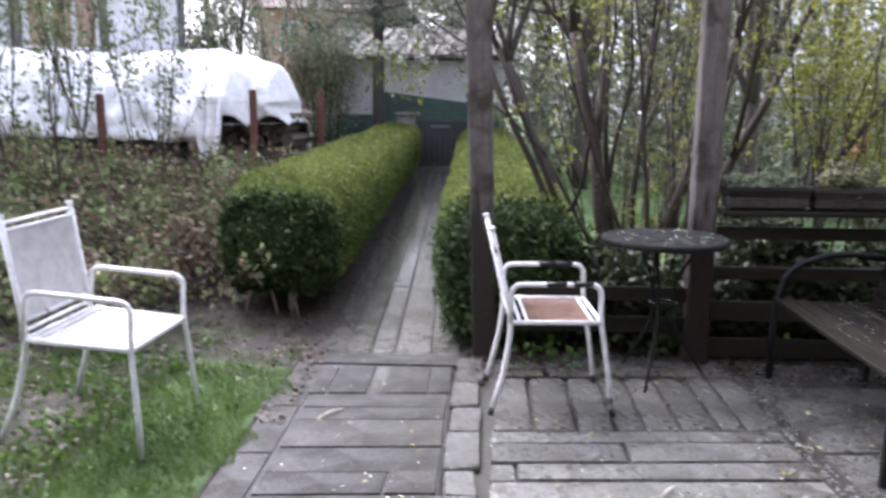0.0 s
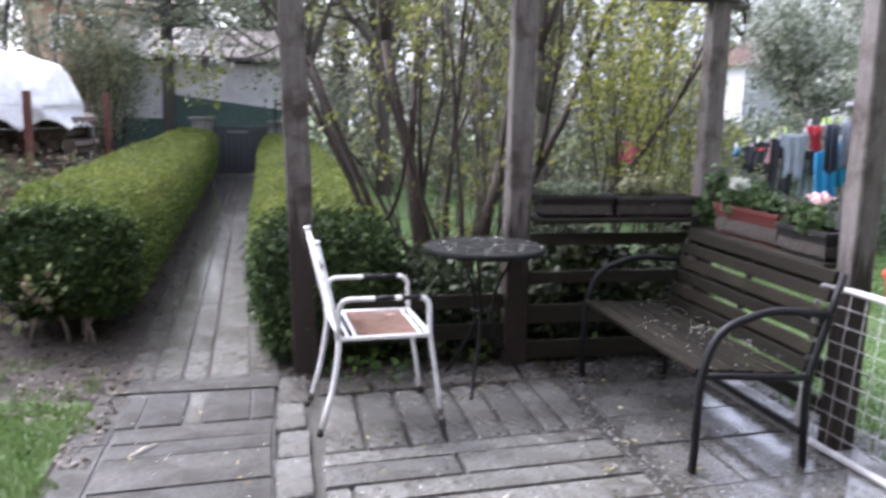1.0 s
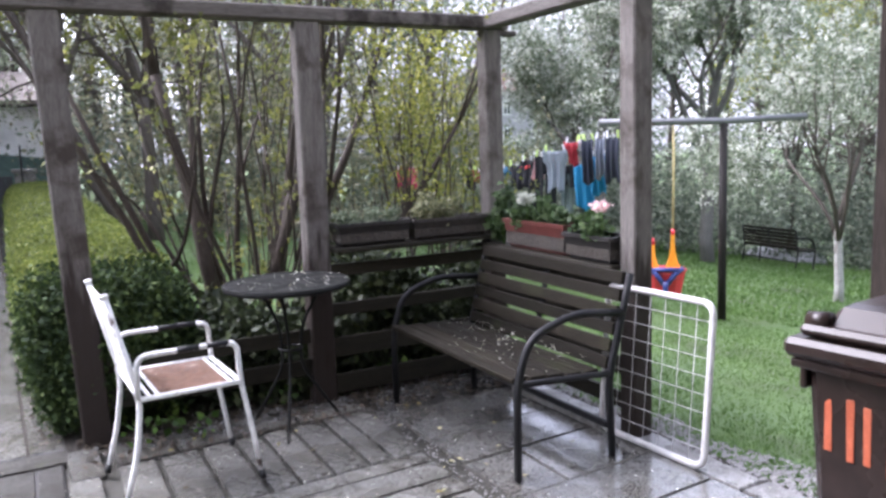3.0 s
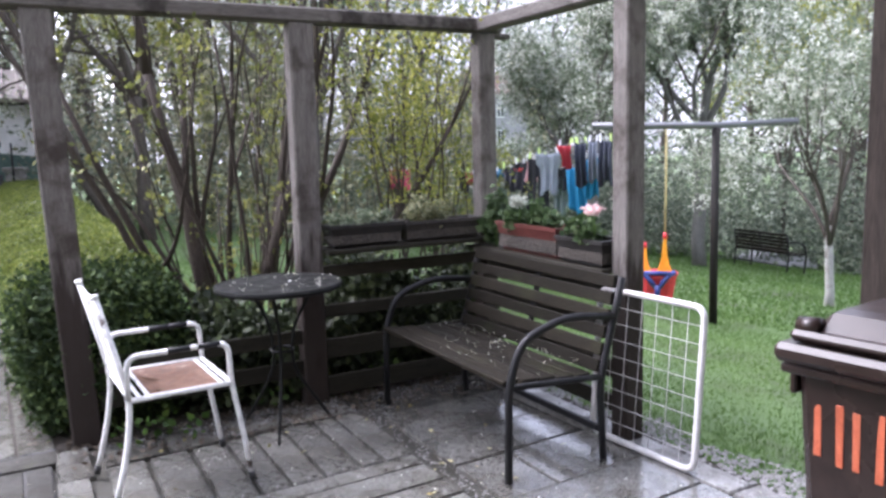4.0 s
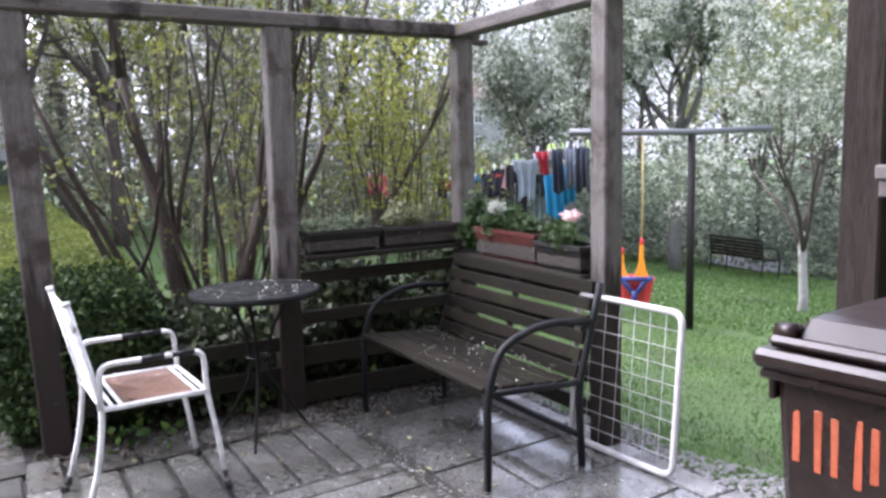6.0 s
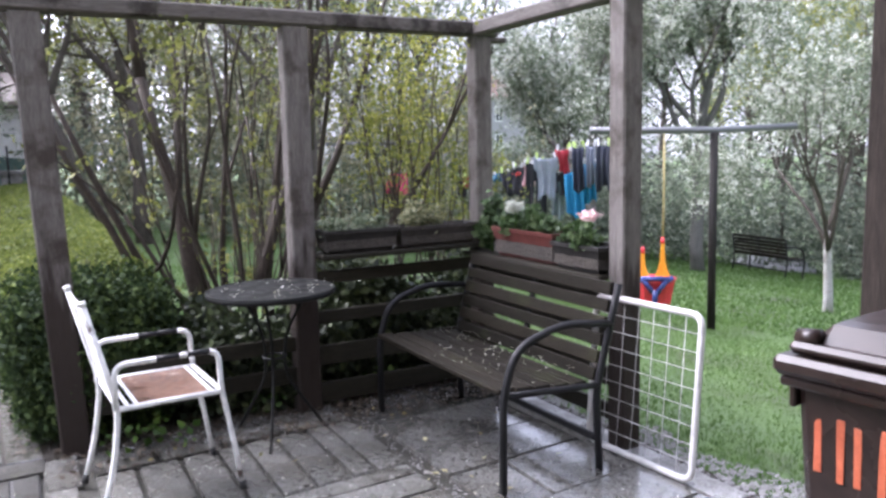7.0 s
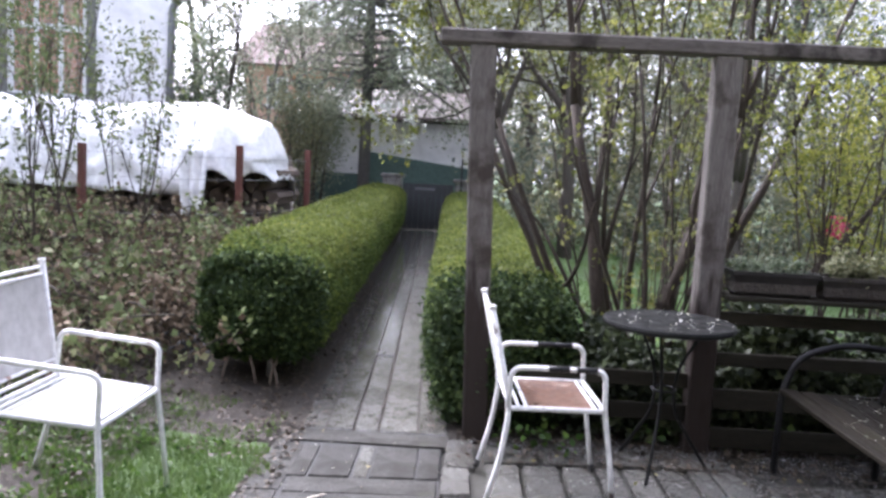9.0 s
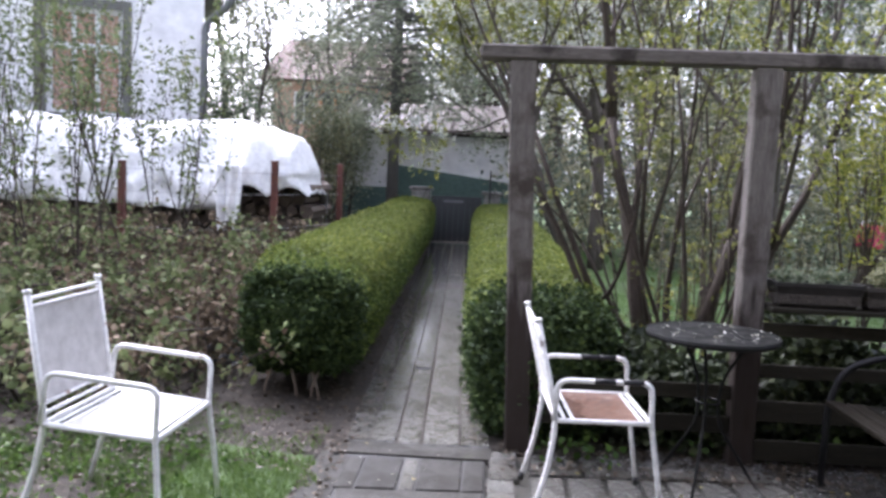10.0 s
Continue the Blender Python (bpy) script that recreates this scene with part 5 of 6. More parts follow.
# ---- houses ----
def white_house():
    t = thing("white_house", "white rendered house with grey window surround and downpipe", "house")
    x0, x1, y, h = -13.0, -4.25, 12.0, 5.2
    wx0, wx1, wz0, wz1 = -6.42, -5.4, 2.17, 3.7
    for a, b, c, d in ((x0, wx0, 0, h), (wx1, x1, 0, h), (wx0, wx1, 0, wz0), (wx0, wx1, wz1, h)):
        part("wall", box(a, b, y, y + 0.35, c, d, 0), M_RENDER, t)
    part("side_wall", box(x1 - 0.35, x1, y + 0.352, y + 8, 0, h, 0), M_RENDER, t)
    part("eave", box(x0 - 0.3, x1 + 0.45, y - 0.5, y + 8.4, h, h + 0.2, 0.02), M_TRIM, t)
    verts = [(x0 - 0.3, y - 0.55, h + 0.21), (x1 + 0.5, y - 0.55, h + 0.21), (x1 + 0.5, y + 8.5, h + 0.21), (x0 - 0.3, y + 8.5, h + 0.21), (x0 - 0.3, y + 4, h + 3), (x1 + 0.5, y + 4, h + 3)]
    part("roof", mesh_of("roof", verts, [(0, 1, 5, 4), (2, 3, 4, 5), (0, 4, 3), (1, 2, 5), (3, 2, 1, 0)]), M_ROOF, t)
    part("surround", box(wx1, wx1 + 0.13, y - 0.03, y - 0.002, wz0 - 0.12, wz1 + 0.13, 0.004), M_TRIM, t)
    part("surround", box(wx0 - 0.16, wx0, y - 0.03, y - 0.002, wz0 - 0.12, wz1 + 0.13, 0.004), M_TRIM, t)
    part("surround", box(wx0, wx1, y - 0.03, y - 0.002, wz1, wz1 + 0.13, 0.004), M_TRIM, t)
    part("window_sill", box(wx0 - 0.16, wx1 + 0.16, y - 0.09, y + 0.05, wz0 - 0.06, wz0, 0.006), M_TRIM, t)
    w = part("window", box(wx0, wx1, y + 0.14, y + 0.18, wz0, wz0 + 0.05, 0.003), M_FRAME, t, "white casement window with apricot curtains")
    bars = [(wx0, wx1, wz1 - 0.05, wz1), (wx0, wx1, 3.12, 3.2)] + [(x, x + 0.06, wz0 + 0.05, wz1 - 0.05) for x in (wx0, -6.1, -5.78, wx1 - 0.06)]
    for a, b, c, d in bars:
        part("frame_bar", box(a, b, y + 0.13, y + 0.19, c, d, 0.003), M_FRAME, w)
    for a, b in ((-6.36, -6.1), (-6.04, -5.78), (-5.72, -5.46)):
        for c, d in ((2.22, 3.12), (3.2, 3.65)):
            part("pane", box(a, b, y + 0.158, y + 0.163, c, d, 0), M_GLASS, w).visible_shadow = False
    part("curtain", box(wx0 + 0.02, wx1 - 0.02, y + 0.24, y + 0.25, wz0, wz1, 0), M_CURTAIN, w)
    pipe = fillet([(x1 + 0.4, y - 0.5, h - 0.02), (x1 + 0.38, y - 0.45, h - 1.3), (x1 + 0.02, y - 0.07, h - 1.6), (x1 - 0.03, y - 0.07, 0.2)], 0.12)
    part("downpipe", sweep([(pipe, 0.055)], 10), M_GALV, t)
    part("gutter", sweep([([(x0, y - 0.56, h + 0.02), (x1 + 0.45, y - 0.56, h)], 0.07)], 8), M_GALV, t)
    t.matrix_basis = pose(x1, y, 0, 0, 0, 21) @ pose(-x1, -y, 0)
    return t


white_house()


def shed():
    t = thing("garden_shed", "low white-walled shed with a tiled roof", "shed")
    x0, x1, y = -3.6, 0.8, 17.75
    part("wall", box(x0, x1, y, y + 4.5, 0.1, 2.38, 0), M_RENDER, t)
    part("eave_board", box(x0 - 0.1, x1 + 0.2, y - 0.3, y - 0.02, 2.38, 2.48, 0.01), M_DARKPOST, t)
    verts = [(x0 - 0.1, y - 0.34, 2.5), (x1 + 0.2, y - 0.34, 2.5), (x1 + 0.2, y + 4.6, 3.5), (x0 - 0.1, y + 4.6, 3.5)]
    verts += [(x, b, z - 0.08) for x, b, z in verts]
    part("roof", mesh_of("roof", verts, [(0, 1, 2, 3), (7, 6, 5, 4), (0, 4, 5, 1), (1, 5, 6, 2), (2, 6, 7, 3), (3, 7, 4, 0)]), M_OLDTILE, t)
    for k in range(16):
        x = x0 + k * 0.29
        m = sweep([([(x, y - 0.33, 2.53), (x, y + 4.58, 3.53)], 0.024)], 6)
        part("tile_course", m, M_OLDTILE, t)
    g = thing("green_lean_to", "green boarded lean-to with a sloping top in front of the shed", "lean-to")
    verts = [(-1.87, 17.6, 0.25), (0.7, 17.6, 0.25), (0.7, 17.6, 1.38), (-1.87, 17.6, 1.7)]
    verts += [(x, b + 0.12, z) for x, b, z in verts]
    part("panel", mesh_of("panel", verts, [(0, 1, 2, 3), (7, 6, 5, 4), (0, 4, 5, 1), (1, 5, 6, 2), (2, 6, 7, 3), (3, 7, 4, 0)]), M_GREEN, g)
    part("side_fence", box(-3.5, -1.9, 17.5, 17.56, 0.25, 1.2, 0.004), M_GREEN, g)
    return t


shed()


def end_gate():
    t = thing("garden_gate", "dark boarded garden gate shut at the end of the path", "gate")
    x0, x1, y, z = -0.92, 0.05, 15.15, 0.205
    for k in range(9):
        a = x0 + k * (x1 - x0) / 9
        part("board", box(a + 0.004, a + (x1 - x0) / 9 - 0.004, y, y + 0.025, z + 0.03, z + 0.86, 0.003), M_GATE, t)
    for b in (z + 0.12, z + 0.7):
        part("rail", box(x0, x1, y + 0.026, y + 0.06, b, b + 0.1, 0.003), M_GATE, t)
    part("top_rail", box(x0, x1, y - 0.02, y + 0.05, z + 0.862, z + 0.9, 0.004), M_GATE, t)
    part("letter_plate", box(-0.68, -0.3, y - 0.015, y - 0.002, z + 0.78, z + 0.83, 0.003), M_GALV, t)
    for a, b, h, c in ((-1.3, -0.94, 1.0, True), (0.08, 0.4, 0.95, False)):
        p = thing("gate_pillar", "grey concrete gate pillar with a flat cap", "pillar", group="gate pillars")
        part("shaft", box(a, b, y - 0.1, y + 0.25, 0.1, 0.2 + h, 0.01), M_KERB, p)
        part("cap", box(a - 0.04, b + 0.04, y - 0.14, y + 0.29, 0.202 + h, 0.27 + h, 0.012), M_KERB, p)
    pole = thing("thin_pole", "thin dark pole beside the gate", "pole")
    part("shaft", sweep([([(0.2, 15.0, 0.15), (0.2, 15.0, 1.62)], 0.018)], 6), M_BLACK, pole)


end_gate()


def far_house(name, label, x0, x1, y0, y1, h, ridge, wall, windows):
    t = thing(name, label, "house")
    z = ground_z((x0 + x1) / 2, y0)
    part("wall", box(x0, x1, y0, y1, z - 0.5, h, 0), wall, t)
    m = (y0 + y1) / 2
    verts = [(x0 - 0.5, y0 - 0.6, h), (x1 + 0.5, y0 - 0.6, h), (x1 + 0.5, y1 + 0.6, h), (x0 - 0.5, y1 + 0.6, h), (x0 - 0.5, m, h + ridge), (x1 + 0.5, m, h + ridge)]
    part("roof", mesh_of("roof", verts, [(0, 1, 5, 4), (2, 3, 4, 5), (0, 4, 3), (1, 2, 5), (3, 2, 1, 0)]), M_ROOF, t)
    for a, b, c, d, m in windows:
        w = part("window", box(a, b, y0 - 0.04, y0 + 0.02, c, d, 0.004), m, t)
        mid = (a + b) / 2
        for u, v in ((a + 0.08, mid - 0.04), (mid + 0.04, b - 0.08)):
            part("pane", box(u, v, y0 - 0.055, y0 - 0.035, c + 0.08, d - 0.08, 0.002), M_FARGLASS, w)
    return t


far_house("neighbour_house", "salmon house with a red roof behind the spruce", -8.2, -3.6, 30, 38, 4.9, 2.2, M_PINKWALL,
          [(-7.4, -6.6, 3.3, 4.5, M_FRAME), (-6.4, -5.2, 2.6, 4.6, M_OCHRE), (-4.8, -4.2, 3.0, 4.4, M_FRAME)])
far_house("distant_house", "pale distant house seen through the trees", 32.4, 37.2, 51, 58, 5.2, 2.0, M_PALEWALL,
          [(32.8, 33.5, 3.4, 4.5, M_FRAME), (34.2, 34.9, 3.4, 4.5, M_FRAME), (32.8, 33.5, 1.4, 2.5, M_FRAME), (35.6, 36.4, 2.6, 4.2, M_FRAME)])


def hillside():
    """The wooded hill across the valley, far beyond the garden's woods, with an uneven line of treetops."""
    me_verts, faces, n = [], [], 220
    for k in range(n + 1):
        a = radians(4 + 116 * k / n)
        rise = min(1, k / 26) ** 0.8 * min(1, (n - k) / 20)
        tops = 6 * noise.noise((k * 0.31, 3, 1)) + 3 * noise.noise((k * 1.3, 8, 2))
        for r, z in ((240, -4), (300, 26 * rise), (380, 66 * rise), (440, 104 * rise + tops), (470, -4)):
            r += 8 * noise.noise((k * 0.2, r * 0.1, 4))
            me_verts.append((r * math.sin(a), r * math.cos(a), z))
    for k in range(n):
        for j in range(4):
            i = k * 5 + j
            faces.append((i, i + 1, i + 6, i + 5))
    tagged(part("backdrop_hill", mesh_of("backdrop_hill", me_verts, faces), M_HILL), "wooded hillside far beyond the garden, mist painted into its grey", "hill", kind="structure")


hillside()

# unseen wall and porch roof at the camera's back, added to cut sky light
roof_over = thing("unseen_porch_roof", "unseen plain porch roof over the camera, added to cut sky light", "roof", kind="structure")
part("deck", box(-5, 5, -1.2, 0.75, 2.5, 2.62, 0.01), M_BEAM, roof_over)
tagged(part("unseen_wall_south", box(-7, 8, -1.5, -1.2, -0.1, 6.0, 0.01), M_BACKWALL), "unseen plain beige wall behind the camera, added to cut sky light", "wall", kind="structure")


# ---- washing pole, swing, washing ----
pole = thing("washing_pole", "steel tee-shaped washing pole on the lawn", "pole")
part("upright", sweep([([(6.5, 5.87, -0.6), (6.615, 5.985, 1.52)], 0.042)], 12), M_POLE, pole)
part("cross_bar", sweep([([(5.326, 6.4, 1.565), (6.615, 5.985, 1.545), (7.594, 5.764, 1.575)], 0.035)], 12), M_GALV, pole)


def swing(x, y, top, seat):
    """A toddler's bucket seat on ropes, its straps fanning out below a knot."""
    t = thing("toddler_swing", "red and blue toddler swing seat with orange straps on a rope", "swing")
    knot = seat + 0.5
    part("rope", sweep([([(x, y, top), (x + 0.005, y, (top + knot) / 2), (x, y, knot)], 0.012)], 6), M_ROPE, t)
    part("rope", sweep([([(x - 0.24, y + 0.07, top), (x - 0.24, y + 0.04, (top + knot) / 2), (x - 0.24, y, knot - 0.1)], 0.012)], 6), M_ROPE, t)
    for dx in (-0.2, 0.0):
        k = knot - (0.1 if dx else 0)
        # a strap that widens in a curve from the knot to the seat's rim
        rows = [(0.0, 0.018), (0.25, 0.02), (0.5, 0.028), (0.7, 0.045), (0.85, 0.07), (1.0, 0.105)]
        verts = []
        for q, w in rows:
            z = k + (seat + 0.09 - k) * q
            verts += [(x + dx - w, y - 0.015 - 0.03 * q, z), (x + dx + w, y - 0.015 - 0.03 * q, z), (x + dx + w, y + 0.015, z), (x + dx - w, y + 0.015, z)]
        faces = [(3, 2, 1, 0), tuple(range(len(verts) - 4, len(verts)))]
        for i in range(len(rows) - 1):
            faces += [(i * 4 + e, i * 4 + (e + 1) % 4, i * 4 + 4 + (e + 1) % 4, i * 4 + 4 + e) for e in range(4)]
        strap = part("strap", mesh_of("strap", verts, faces), M_YELLOW, t)
        part("strap_cap", sweep([([(x + dx, y, k - 0.02), (x + dx, y, k + 0.045)], [0.024, 0.016])], 10), M_RED, strap, "red plastic cap")
    b = bmesh.new()
    bmesh.ops.create_cube(b, size=1)
    bmesh.ops.subdivide_edges(b, edges=b.edges[:], cuts=4, use_grid_fill=True)
    for v in b.verts:
        q = v.co.copy()
        k = 0.78 + 0.22 * (q.z + 0.5)
        v.co = Vector((x - 0.08 + q.x * 0.4 * k, y - 0.06 + q.y * 0.3 * k, seat + q.z * 0.26 - 0.03 * (q.z > 0.4) * (abs(q.x) < 0.3)))
        v.co += (Vector((x - 0.08, y - 0.06, seat)) - v.co) * 0.18 * (max(abs(q.x), abs(q.y)) > 0.45) * (abs(q.x * q.y) > 0.2)
    part("seat_bucket", b, M_RED, t)
    rim = [(x - 0.08 + 0.2 * math.cos(q), y - 0.06 + 0.15 * math.sin(q), seat + 0.125) for q in np.linspace(0, 2 * math.pi, 25)]
    part("seat_rim", sweep([(rim, 0.02)], 8), M_RED, t)
    # the yoke across the front: two shoulders that meet in a stalk between the legs
    for e in (-1, 1):
        part("safety_bar", sweep([(fillet([(x - 0.08 + e * 0.17, y - 0.17, seat + 0.15), (x - 0.08 + e * 0.1, y - 0.25, seat + 0.12), (x - 0.08 + e * 0.015, y - 0.255, seat - 0.0)], 0.06), 0.027)], 8), M_BLUE, t)
    part("safety_bar", sweep([([(x - 0.21, y - 0.235, seat + 0.15), (x - 0.08, y - 0.26, seat + 0.155), (x + 0.05, y - 0.235, seat + 0.15)], 0.024)], 8), M_BLUE, t)
    part("safety_post", sweep([([(x - 0.08, y - 0.26, seat + 0.03), (x - 0.08, y - 0.25, seat - 0.11)], [0.034, 0.026])], 8), M_BLUE, t)
    t.matrix_basis = pose(x, y, 0, 0, 0, -42) @ pose(-x, -y, 0)
    return t


swing(6.085, 6.155, 1.53, -0.09)

LINE = [(6.3, 6.08, 1.53), (6.42, 8.19, 1.41), (6.58, 9.23, 1.2), (6.74, 10.29, 1.03), (6.84, 11.39, 0.97), (6.3, 13.0, 1.02), (5.9, 14.5, 1.5)]
line = thing("washing_line", "sagging plastic washing line between the poles", "washing line")
part("cord", sweep([(fillet(LINE, 0.5), 0.004)], 4), M_WIRE, line)
part("lower_cord", sweep([(fillet([(x + 0.25, y + 0.25, z - 0.28) for x, y, z in LINE], 0.5), 0.004)], 4), M_WIRE, line)
endpole = thing("washing_pole", "far steel tee-shaped washing pole seen through the shrubs", "pole")
part("upright", sweep([([(7.2, 14.55, -1.0), (7.2, 14.55, 1.54)], 0.042)], 10), M_POLE, endpole)
part("cross_bar", sweep([([(5.6, 14.6, 1.56), (7.2, 14.55, 1.57), (8.85, 14.5, 1.57)], 0.035)], 10), M_GALV, endpole)


def on_line(s):
    pts = [Vector(p) for p in LINE]
    for a, b in zip(pts, pts[1:]):
        d = (b - a).length
        if s <= d:
            return a.lerp(b, s / d), (b - a).normalized()
        s -= d
    return pts[-1], Vector((0, 1, 0))


def washing(s, width, height, colour, name, label, shape="cloth", low=0.0):
    """A wet garment with folds, pegged to the line; low: how far it hangs below the upper cord."""
    t = thing(name, label, "laundry", group="washing on the line")
    p, d = on_line(s)
    p = p + Vector((0.25, 0.25, -low)) * (low > 0)
    d = (Vector((d.x, d.y, 0)).normalized() + Vector((-0.9, 0.55, 0)) * (1.2 + 0.5 * math.sin(s * 5))).normalized()
    side = Vector((d.y, -d.x, 0))
    nu, nv = 15, 12
    verts, faces = [], []
    for j in range(nv):
        v = j / (nv - 1)
        for i in range(nu):
            u = i / (nu - 1) - 0.5
            w = width * (0.92 + 0.08 * v)
            if shape == "shirt":
                w = width * (1.0 if v < 0.3 else 0.7 + 0.05 * math.sin(v * 6))
            sag = 0.05 * height * (1 - (2 * u) ** 2) * (1 - v)
            q = p + d * u * w + Vector((0, 0, -v * height * (1 + 0.07 * math.sin(u * 7 + s * 4)) - 0.012 - sag))
            q += side * (0.035 * math.sin(u * 15 + s * 3) * (0.35 + v) + 0.03 * math.sin(v * 4 + s * 2))
            verts.append(q)
    for j in range(nv - 1):
        for i in range(nu - 1):
            if shape == "trousers" and j > 3 and i == 7:
                continue
            faces.append((j * nu + i, j * nu + i + 1, (j + 1) * nu + i + 1, (j + 1) * nu + i))
    ob = part("fabric", mesh_of("fabric", verts, faces, True), plain("fabric_" + name, colour, 0.8), t)
    m = ob.modifiers.new("thick", "SOLIDIFY")
    m.thickness = 0.006
    for e in (-0.4, 0.4):
        c = p + d * e * width * 0.92
        b = box(-0.009, 0.009, -0.012, 0.012, -0.045, 0.05, 0.003)
        bmesh.ops.transform(b, matrix=pose(c.x, c.y, c.z, 10 * math.sin(s * 9), 14 * e, 30), verts=b.verts)
        part("peg", b, M_PEG if math.sin(s * 7 + e) > 0 else M_PEGW, t)
    return t


M_PEG = plain("lime_peg", (0.55, 0.75, 0.2), 0.4)
M_PEGW = plain("white_peg", (0.75, 0.75, 0.8), 0.4)
for s, w, h, c, nm, lb, sh, low in (
        (1.36, 0.17, 0.54, (0.035, 0.04, 0.06), "navy_trousers", "dark navy trousers hung on the line", "trousers", 0),
        (1.6, 0.12, 0.5, (0.2, 0.22, 0.27), "grey_leggings", "grey leggings hung on the line", "trousers", 0),
        (1.7, 0.2, 0.5, (0.02, 0.22, 0.42), "blue_towel", "bright blue towel hung on the lower line", "cloth", 0.22),
        (1.86, 0.17, 0.56, (0.03, 0.035, 0.055), "black_leggings", "black leggings hung on the line", "trousers", 0),
        (1.99, 0.1, 0.15, (0.6, 0.55, 0.58), "white_socks", "small white socks hung on the line", "cloth", 0),
        (2.02, 0.3, 0.6, (0.02, 0.21, 0.4), "turquoise_sheet", "turquoise blue cloth hung on the lower line", "cloth", 0.3),
        (2.22, 0.22, 0.3, (0.36, 0.03, 0.045), "red_blouse", "small red blouse hung on the line", "shirt", 0),
        (2.42, 0.16, 0.3, (0.03, 0.03, 0.035), "black_vest", "small black vest hung on the lower line", "cloth", 0.26),
        (2.5, 0.2, 0.52, (0.16, 0.2, 0.2), "grey_green_cloth", "grey-green cloth hung on the lower line", "cloth", 0.36),
        (2.7, 0.34, 0.55, (0.24, 0.27, 0.31), "grey_shirt", "pale grey shirt hung on the line", "shirt", 0),
        (3.02, 0.3, 0.72, (0.016, 0.016, 0.02), "black_trousers", "black trousers hung on the line", "trousers", 0),
        (3.2, 0.16, 0.32, (0.5, 0.3, 0.3), "pink_vest", "pale pink vest hung on the line", "cloth", 0),
        (3.42, 0.42, 0.42, (0.016, 0.016, 0.02), "black_jumper", "black jumper hung on the line", "shirt", 0),
        (3.56, 0.16, 0.11, (0.5, 0.06, 0.05), "red_socks", "red socks hung on the line", "cloth", 0),
        (3.9, 0.3, 0.36, (0.018, 0.018, 0.024), "black_shirt", "black shirt hung on the line", "shirt", 0),
        (4.15, 0.3, 0.14, (0.03, 0.1, 0.16), "teal_socks", "dark teal socks hung on the line", "cloth", 0),
        (5.5, 0.2, 0.34, (0.025, 0.02, 0.03), "dark_shirt", "dark shirt hung far along the line", "shirt", 0),
        (5.38, 0.12, 0.2, (0.3, 0.04, 0.06), "red_sock", "dark red sock hung far along the line", "cloth", 0),
        (7.05, 0.42, 0.38, (0.45, 0.05, 0.11), "red_cloth", "crimson red cloth hung far along the line", "cloth", 0)):
    washing(s, w, h, c, nm, lb, sh, low)

# ---- far bench on the lawn ----
park_bench("lawn_bench", "grey slatted park bench out on the lawn", pose(14.55, 11.66, ground_z(14.55, 11.66), 0, -6.7, 174.6), 1.5, M_BLACK, M_SLAT)
HEAP = (16.80, 13.30)
M_SHEET = plain("pale_grey_sheet", (0.42, 0.42, 0.44), 0.5)
heap = thing("pale_sheet_heap", "pale grey sheet lying in folds on the grass behind the bench", "sheet")
b = bmesh.new()
bmesh.ops.create_uvsphere(b, u_segments=36, v_segments=16, radius=1)
for v in b.verts:
    fold = 0.1 * noise.noise(v.co * 2.2) + 0.05 * noise.noise(v.co * 6)
    v.co = Vector((HEAP[0] + v.co.x * 0.75, HEAP[1] + v.co.y * 1.15, ground_z(*HEAP) + max(-0.08, v.co.z * 0.26 + fold)))
part("cover", b, M_SHEET, heap)


# ---- fallen leaves, petals and grass ----
rng = np.random.default_rng(81)


def scatter(n, x0, x1, y0, y1, lift=0.004):
    x, y = rng.uniform(x0, x1, n), rng.uniform(y0, y1, n)
    return np.stack([x, y, [ground_z(a, b) + lift for a, b in zip(x, y)]], 1)


litter = np.concatenate([scatter(5200, -4.8, -1.5, 4.2, 7.8, 0.015), scatter(2600, -3.0, -0.68, 3.7, 5.3, 0.012), scatter(2000, -3.2, -1.25, 1.8, 3.8, 0.02), scatter(1500, 0.3, 2.7, 3.88, 4.5, 0.012), scatter(1300, -0.85, -0.44, 4.25, 9, 0.012), scatter(300, 0.1, 0.3, 4.3, 8, 0.012), scatter(260, -0.66, -0.5, 3.2, 4.3, 0.006)])
crumbs = np.concatenate([scatter(700, -0.6, 2.7, 1.2, 4.2, 0.003), scatter(420, 0.3, 2.6, 3.6, 4.2, 0.003), scatter(400, 1.7, 1.8, 1.2, 4.1, -0.004), scatter(260, -0.5, 0.2, 4.2, 9, 0.004)])
tagged(leaves("paving_debris", crumbs, 0.013, M_DEADLEAF, rng=rng, flat=0.9, slim=0.6), "brown crumbs of leaf and bark on the paving", "debris", kind="stuff")
tagged(leaves("leaf_litter", litter, 0.03, M_DEADLEAF, rng=rng, flat=0.85, slim=0.6), "brown fallen leaves on the soil under the hedge", "fallen leaves", kind="stuff")
petals = np.concatenate([scatter(330, -0.6, 2.7, 1.2, 4.2, 0.005)])
a, q = rng.uniform(0, 2 * math.pi, 66), 0.3 * rng.random(66) ** 0.5
on_table = np.stack([1.33 + q * np.cos(a), 3.94 + q * np.sin(a), np.full(66, 0.755)], 1)
on_bench = np.stack([rng.uniform(1.9, 2.3, 110), rng.normal(3.3, 0.32, 110).clip(2.8, 3.95), np.full(110, 0.437)], 1)[:70]
on_bench = np.concatenate([on_bench, np.stack([rng.uniform(2.2, 2.36, 60), rng.uniform(2.85, 3.95, 60), np.full(60, 0.43)], 1)])
tagged(leaves("table_petals", on_table, 0.014, M_PETAL, rng=rng, flat=0.9, slim=0.8), "pale petals scattered over the round tabletop", "petals", kind="stuff")
